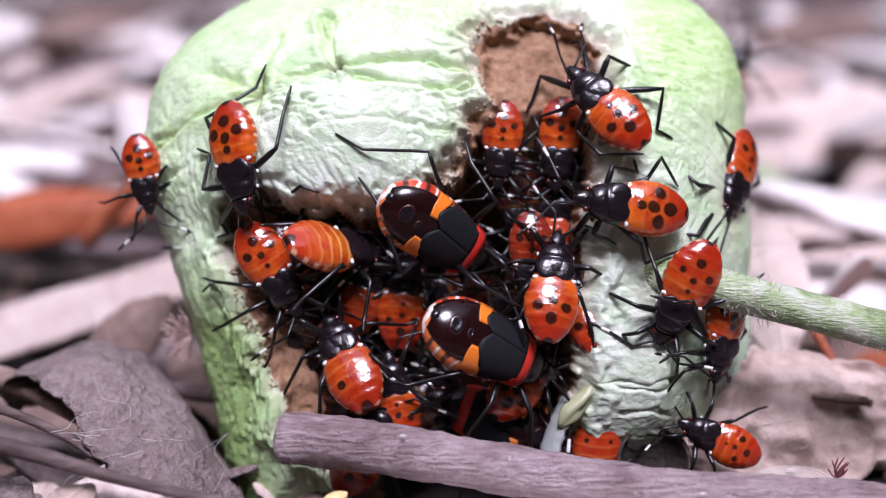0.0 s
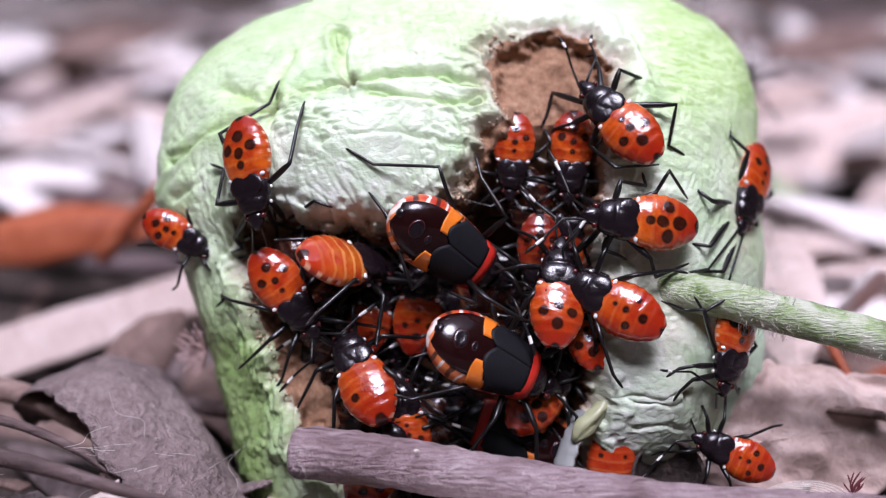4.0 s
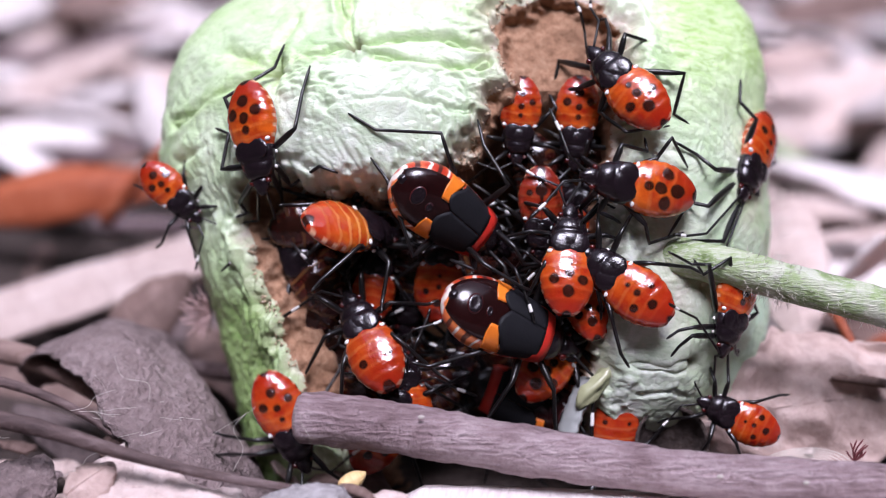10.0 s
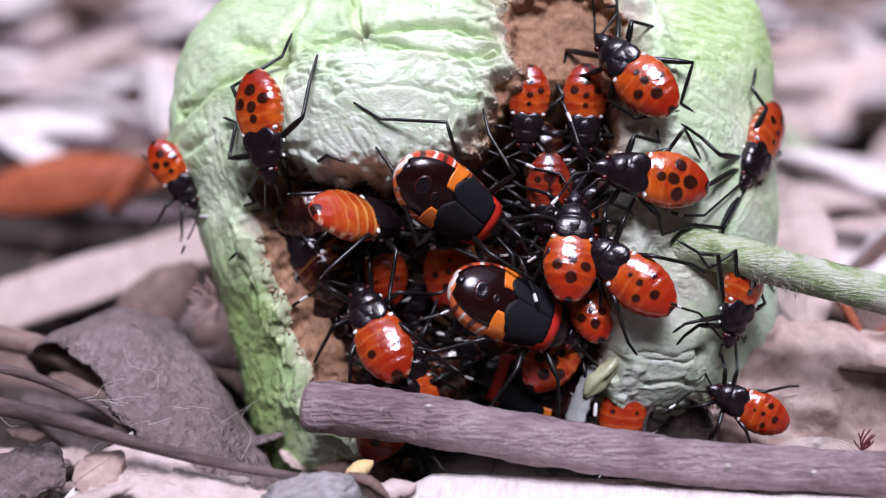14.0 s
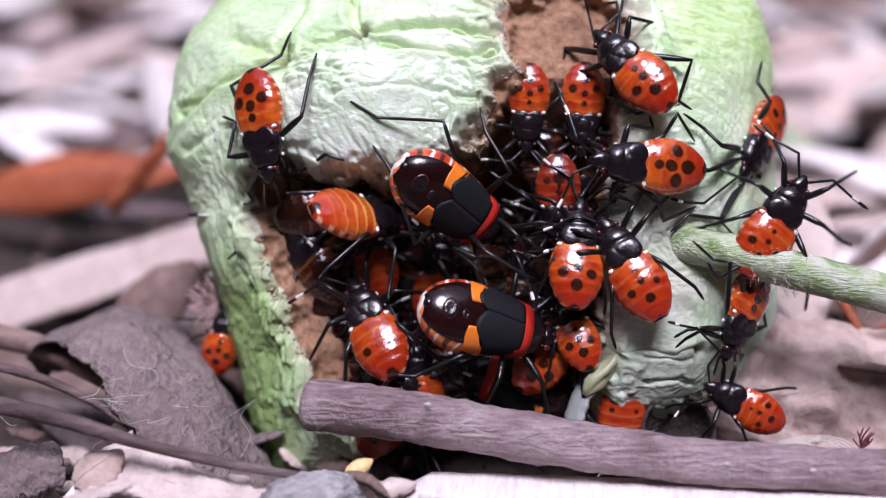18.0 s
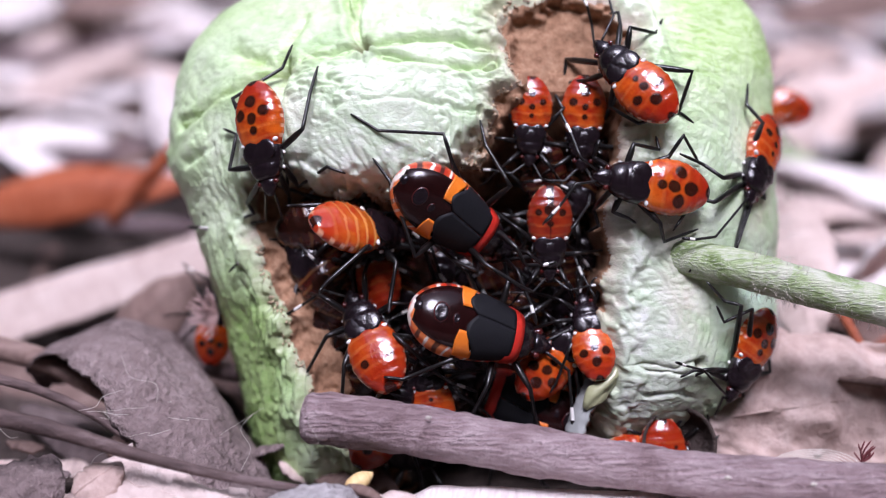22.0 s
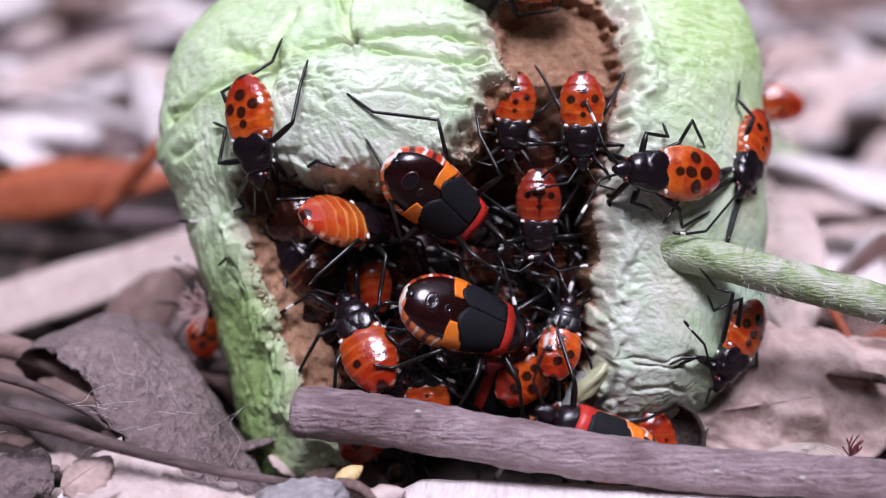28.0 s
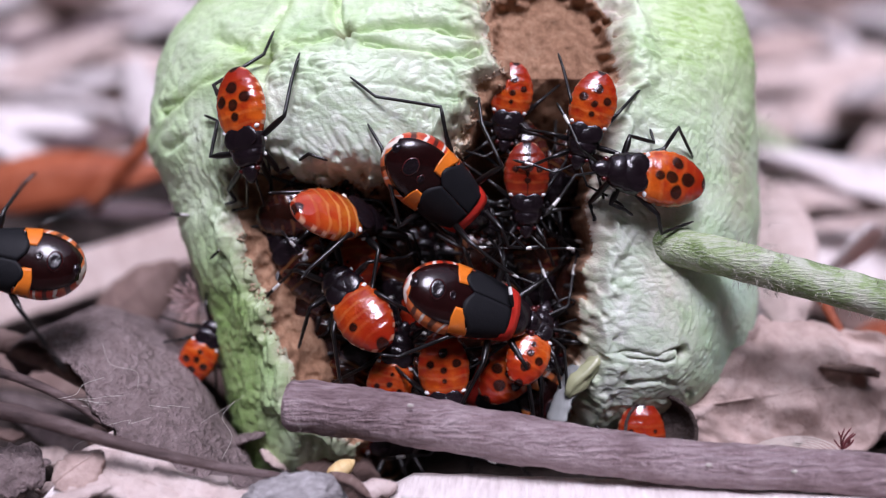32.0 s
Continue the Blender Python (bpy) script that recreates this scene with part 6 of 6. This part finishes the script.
    walk(n12, [(0, spot(24.1, 0.0, 106.5, -115, -12, 0)), (0.8, spot(23.9, -0.6, 106.0, -130, -12, 0)), (1.5, spot(22.8, -1.8, 105.5, 160, -12, 0)), (2, spot(21.5, -4.5, 105.5, 140, -12, 0)), (2.5, spot(20.9, -3.1, 105.5, 142, -12, 0)), (3, spot(17.8, -2.3, 105.8, 150, -12, 0)), (3.5, spot(17.0, -1.7, 106.0, 150, -12, 0)), (6, spot(18.3, -2.8, 106.0, 145, -12, 0)), (9, spot(17.8, -3.1, 106.0, 142, -12, 0)), (13, spot(17.2, -3.4, 106.0, 140, -12, 0)), (14.5, spot(17.1, -3.2, 106.0, 140, -12, 0)), (17, spot(16.9, -4.1, 106.0, 140, -12, 0)), (18.5, spot(17.3, -3.0, 106.0, 112, -12, 0)), (19, spot(16.9, -3.5, 107.5, 115, -12, 0)), (19.5, spot(16.7, -3.9, 107.0, 130, -12, 0)), (19.75, spot(17.1, -9.4, 106.5, 105, -12, 0)), (20, spot(17.8, -14.5, 108.0, 90, -12, 0)), (20.5, spot(17.7, -18.2, 111.0, 40, -12, 0)), (20.9, spot(16.9, -18.2, 112.0, 5, -12, 0)), (22.3, spot(17.2, -18.5, 112.0, 5, -12, 0)), (22.7, spot(22.7, -16.0, 107.0, 8, -12, 0)), (23, spot(27.5, -13.2, 103.0, 4, -12, 0)), (23.5, spot(30.1, -13.5, 103.0, 0, -12, 0)), (23.8, spot(39.3, -13.8, 104.0, -3, -12, 0)), (24.1, spot(49.9, -14.2, 105.0, -3, -12, 0)), (32, spot(49.9, -14.2, 105.0, -3, -12, 0))])
    gait(n12, 0.5, 3.2)
    gait(n12, 18.2, 20.6)
    gait(n12, 22.2, 24.5)
    walk(n13, [(0, spot(13.0, 3.3, 114.0, 80, 0, 0)), (14.5, spot(11.9, 1.9, 113.0, 40, 0, 0)), (15.5, spot(9.5, 1.2, 110.0, 10, 0, 0)), (16.5, spot(10.8, 1.4, 105.0, 5, 0, 0)), (17, spot(19.2, -0.9, 103.5, 25, 0, 0)), (17.5, spot(22.7, -0.7, 104.5, 40, 0, 0)), (18, spot(28.2, 0.3, 107.0, 58, 0, 0)), (18.5, spot(30.5, 5.1, 112.0, 52, 0, 0)), (19, spot(38.8, 10.5, 126.0, 105, 0, 0)), (19.5, spot(38.1, 8.7, 128.0, 80, 0, 0)), (20, spot(35.6, 3.2, 130.0, 60, 0, 0)), (20.5, spot(47.3, 9.5, 140.0, 20, 0, 0)), (21, spot(62.3, 11.6, 150.0, 5, 0, 0)), (32, spot(62.3, 11.6, 150.0, 5, 0, 0))])
    gait(n13, 14.6, 21)
    walk(n14, [(0, spot(27.8, -3.5, 109.6, -100, 3, -30)), (2, spot(27.3, -3.4, 109.0, -100, 0, -30)), (6, spot(27.2, -3.3, 108.9, -104, 5, -30)), (9, spot(26.9, -2.8, 108.6, -104, 5, -30)), (13, spot(26.7, -2.8, 108.5, -104, 3, -30)), (17, spot(27.2, -3.9, 109.0, -106, 3, -30)), (18.5, spot(27.8, -4.9, 109.8, -114, 8, -30)), (20, spot(28.8, -6.6, 111.5, -112, 4, -30)), (22, spot(28.6, -7.4, 111.5, -116, 7, -30)), (24.5, spot(28.7, -7.2, 111.5, -118, 11, -30)), (25.5, spot(28.9, -7.3, 111.8, -118, 12, -30)), (27.5, spot(28.6, -7.4, 111.5, -120, 12, -30)), (28, spot(28.5, -7.1, 111.3, -118, 10, -30)), (28.5, spot(29.1, -4.7, 111.2, -95, -10, -30)), (28.8, spot(35.7, -4.9, 124.0, -50, 0, 0)), (29, spot(43.4, -5.4, 130.0, -15, 0, 0)), (29.4, spot(60.6, -6.1, 140.0, -10, 0, 0)), (32, spot(60.6, -6.1, 140.0, -10, 0, 0))])
    gait(n14, 28, 30.2)
    walk(n15, [(0, spot(28.4, -15.3, 110.0, 155, 0, 0)), (2, spot(28.3, -15.3, 110.0, 155, 0, 0)), (13, spot(28.6, -14.9, 110.0, 155, 0, 0)), (17, spot(28.7, -14.9, 110.0, 152, 0, 0)), (18.5, spot(28.3, -15.0, 110.0, 152, 0, 0)), (19.55, spot(28.3, -14.9, 110.0, 145, 0, 0)), (19.75, spot(30.9, -14.5, 110.0, 66, 0, 0)), (20, spot(34.5, -13.9, 110.0, 5, 0, 0)), (20.5, spot(41.7, -14.3, 111.0, 0, 0, 0)), (21, spot(50.0, -14.5, 112.0, 0, 0, 0)), (32, spot(50.0, -14.5, 112.0, 0, 0, 0))])
    gait(n15, 19.5, 21)
    walk(n16, [(0, spot(16.3, -15.4, 111.6, -95, 0, 0)), (17, spot(16.4, -15.5, 111.6, -95, 0, 0)), (18.5, spot(16.4, -15.5, 111.6, -95, 0, 0)), (20, spot(19.3, -16.5, 111.6, -92, 0, 0)), (22, spot(20.0, -17.6, 111.6, -90, 0, 0)), (28, spot(20.1, -17.5, 111.6, -90, 0, 0)), (32, spot(19.8, -17.3, 111.6, -90, 0, 0))])
    walk(n17, [(0, spot(-5.5, -16.6, 110.5, 60, 0, 0)), (17, spot(-5.4, -16.2, 110.5, 60, 0, 0)), (22, spot(-6.1, -16.0, 110.5, 60, 0, 0)), (29.5, spot(-6.1, -16.1, 110.5, 60, 0, 0)), (30.3, spot(-3.0, -17.1, 111.5, 50, 0, 0)), (31, spot(0.4, -16.9, 114.5, 60, 0, 0)), (31.5, spot(0.9, -15.5, 113.0, 0, 0, 0)), (31.75, spot(1.3, -12.8, 111.0, -55, 0, 0)), (32, spot(1.6, -10.9, 109.8, -86, 0, 0))])
    walk(n18, [(0, spot(-5.7, -8.8, 108.6, 117, -24, 0)), (6, spot(-5.6, -8.6, 108.6, 117, -24, 0)), (13, spot(-5.3, -8.8, 108.6, 117, -24, 0)), (22, spot(-5.9, -8.7, 108.6, 116, -24, 0)), (25.5, spot(-5.8, -8.8, 108.6, 116, -24, 0)), (28, spot(-5.7, -9.2, 108.6, 116, -24, 0)), (29.5, spot(-6.0, -9.0, 108.6, 118, -24, 0)), (30.5, spot(-5.9, -8.2, 108.6, 120, -24, 0)), (31, spot(-5.7, -6.6, 108.6, 128, -24, 0)), (32, spot(-5.5, -6.3, 108.6, 128, -24, 0))])
    walk(n19, [(0, spot(-5.6, -2.7, 114.0, 70, 0, 0)), (9, spot(-6.1, -3.4, 114.0, 75, 0, 0)), (13, spot(-5.3, -2.8, 114.0, 95, 0, 0)), (17, spot(-6.2, -2.1, 114.0, 105, 0, 0)), (20, spot(-6.3, -2.5, 114.0, 106, 0, 0)), (22, spot(-6.1, -2.1, 114.0, 104, 0, 0)), (28, spot(-6.0, -2.9, 114.0, 104, 0, 0)), (29.5, spot(-6.3, -2.8, 114.0, 104, 0, 0)), (31, spot(-6.5, -1.1, 114.0, 95, 0, 0)), (32, spot(-6.3, -0.8, 114.0, 95, 0, 0))])
    walk(n20, [(0, spot(-1.5, -3.5, 113.5, 85, 0, 0)), (6, spot(-0.9, -2.5, 113.5, 85, 0, 0)), (9, spot(-0.0, -2.7, 113.5, 85, 0, 0)), (13, spot(0.4, -2.4, 113.5, 85, 0, 0)), (14.5, spot(0.4, -2.2, 113.5, 85, 0, 0)), (17, spot(-0.5, -4.9, 115.0, 85, 0, 0)), (22, spot(-0.8, -4.3, 116.0, 85, 0, 0)), (32, spot(-0.8, -4.3, 116.0, 85, 0, 0))])
    walk(n21, [(0, spot(8.9, -10.2, 111.5, 50, 0, 0)), (13, spot(10.0, -10.3, 111.5, 50, 0, 0)), (18.5, spot(9.0, -10.7, 111.5, 48, 0, 0)), (22, spot(9.3, -10.1, 111.5, 48, 0, 0)), (28, spot(8.4, -11.2, 111.5, 48, 0, 0)), (32, spot(7.6, -11.5, 111.5, 48, 0, 0))])
    walk(n21b, [(0, spot(-1.8, -12.4, 111.0, 100, 0, 0)), (13, spot(-2.5, -13.6, 111.0, 100, 0, 0)), (20, spot(-1.5, -13.6, 111.0, 100, 0, 0)), (24.5, spot(-0.6, -13.8, 111.0, 95, 0, 0)), (28, spot(-0.5, -13.9, 111.0, 95, 0, 0)), (30.4, spot(-0.2, -14.6, 111.0, 95, 0, 0)), (31, spot(-3.2, -12.4, 111.0, 75, 0, 0)), (32, spot(-3.3, -12.5, 111.0, 75, 0, 0))])
    walk(n22, [(0, spot(10.3, 3.1, 110.5, -90, 0, 0)), (13, spot(9.4, 5.7, 110.5, -90, 0, 0)), (17, spot(10.3, 5.6, 110.5, -90, 0, 0)), (18.5, spot(10.5, 5.3, 110.5, -90, 0, 0)), (20, spot(10.7, 4.4, 110.5, -90, 0, 0)), (22, spot(9.6, 3.8, 110.5, -90, 0, 0)), (24.5, spot(9.3, 3.8, 110.5, -90, 0, 0)), (28, spot(9.5, 4.8, 110.5, -90, 0, 0)), (29.5, spot(9.0, 4.8, 110.5, -90, 0, 0)), (31.5, spot(9.4, 6.1, 110.5, -90, 0, 0)), (32, spot(9.1, 6.6, 110.5, -90, 0, 0))])
    walk(n23, [(0, spot(-1.8, -28.5, 94.0, 178, 0, 0)), (29.5, spot(-6.5, -27.8, 94.0, 178, 0, 0)), (30.5, spot(-17.5, -20.4, 95.0, 172, 0, 0)), (31, spot(-27.9, -18.4, 97.0, 176, 0, 0)), (31.5, spot(-41.1, -18.2, 99.0, 178, 0, 0)), (32, spot(-41.1, -18.2, 99.0, 178, 0, 0))])
    gait(n23, 29.5, 31.5)
    walk(n24, [(0, spot(38.0, 24.3, 150.0, 60, 0, 0)), (19, spot(34.7, 21.0, 150.0, 60, 0, 0)), (20, spot(40.3, 24.7, 146.0, 75, 0, 0)), (21, spot(40.6, 20.8, 146.0, 140, 0, 0)), (22, spot(41.2, 18.3, 146.0, 170, 0, 0)), (28, spot(41.5, 18.1, 146.0, 170, 0, 0)), (29, spot(41.3, 18.9, 150.0, 190, 0, 0)), (30, spot(36.1, 18.4, 152.0, 230, 0, 0)), (32, spot(36.1, 18.4, 152.0, 230, 0, 0))])
    walk(a1, [(0, spot(-0.1, 5.4, 107.6, -33, -22, 8)), (13, spot(-0.9, 5.3, 107.6, -34, -22, 8)), (22, spot(-1.2, 5.3, 107.6, -34, -22, 8)), (25.5, spot(-1.2, 5.5, 107.6, -34, -22, 8)), (28, spot(-1.2, 6.1, 107.6, -38, -22, 8)), (29.5, spot(-1.5, 6.4, 107.6, -38, -22, 8)), (31, spot(-0.5, 6.7, 107.6, -40, -22, 8)), (32, spot(-0.5, 6.7, 107.6, -40, -22, 8))])
    walk(a2, [(0, spot(4.0, -5.0, 107.2, -25, -18, -20)), (2, spot(3.0, -4.6, 107.2, -25, -18, -20)), (6, spot(3.6, -5.3, 107.2, -25, -18, -20)), (9, spot(4.0, -4.9, 107.2, -22, -18, -20)), (13, spot(4.1, -4.7, 107.2, -24, -18, -20)), (14.5, spot(3.8, -4.6, 107.2, -24, -18, -20)), (17, spot(2.1, -6.5, 107.2, -16, -18, -20)), (18.5, spot(1.3, -5.9, 107.2, -14, -18, -20)), (20, spot(1.1, -5.5, 107.2, -15, -18, -20)), (22, spot(0.6, -5.4, 107.2, -16, -18, -20)), (24.5, spot(0.3, -4.8, 107.2, -18, -18, -20)), (28, spot(0.7, -5.1, 107.2, -18, -18, -20)), (29.5, spot(0.7, -5.4, 107.2, -20, -18, -20)), (31.5, spot(2.0, -4.3, 107.2, -16, -18, -20)), (32, spot(1.8, -4.5, 107.2, -16, -18, -20))])
    walk(a3, [(0, spot(-63.7, -17.9, 97.0, 5, 0, 0)), (21.8, spot(-62.4, -18.5, 97.0, 2, 0, 0)), (22.3, spot(-46.6, -18.6, 97.0, 0, 0, 0)), (22.6, spot(-32.6, -18.3, 97.0, 0, 0, 0)), (23, spot(-19.4, -18.6, 96.0, -3, 0, -25)), (23.5, spot(2.1, -16.5, 97.0, 5, 0, -30)), (24, spot(15.8, -11.9, 102.0, 12, 0, -62)), (24.5, spot(16.5, -12.0, 102.0, 12, 0, -62)), (25, spot(16.4, -12.0, 103.5, 20, -34, -24)), (25.5, spot(18.7, -10.3, 104.5, 34, -48, -12)), (26.5, spot(18.3, -12.0, 105.0, 24, -30, -10)), (27.5, spot(16.9, -13.9, 107.0, 12, -10, -15)), (27.75, spot(16.9, -15.3, 108.0, 80, 0, 0)), (28, spot(17.0, -18.2, 108.5, 150, 15, 0)), (28.5, spot(15.0, -16.3, 108.5, 180, 5, 15)), (29, spot(15.7, -14.0, 107.0, 166, 0, 20)), (29.15, spot(13.6, -13.6, 106.5, 164, 0, 20)), (29.5, spot(10.8, -13.6, 105.8, 168, 0, 20)), (30, spot(10.2, -13.5, 105.2, 172, 0, 20)), (30.5, spot(-5.1, -10.0, 101.0, 178, 0, 20)), (30.8, spot(-20.3, -9.5, 104.0, 160, 0, 25)), (31, spot(-30.6, -10.0, 108.0, 147, 0, 48)), (31.5, spot(-29.6, -10.6, 108.0, 150, 0, 48)), (31.75, spot(-32.6, -5.5, 108.0, 160, 0, 20)), (32, spot(-34.2, -1.7, 109.0, 172, 0, 15))])
    gait(a3, 22, 32)
    walk(a4, [(0, spot(9.6, -14.2, 115.0, 160, 0, 0)), (13, spot(10.5, -14.2, 115.0, 160, 0, 0)), (19, spot(9.6, -14.2, 115.0, 160, 0, 0)), (22, spot(10.1, -14.5, 115.0, 160, 0, 0)), (32, spot(10.1, -14.5, 115.0, 160, 0, 0))])
    for k, bug in enumerate((n4, n5, n6, n7, n8, n10, n11, n12, n13, n14, n15, n22, a3, f3, f6, f9)):
        twitch(bug, k + 1)


motions()
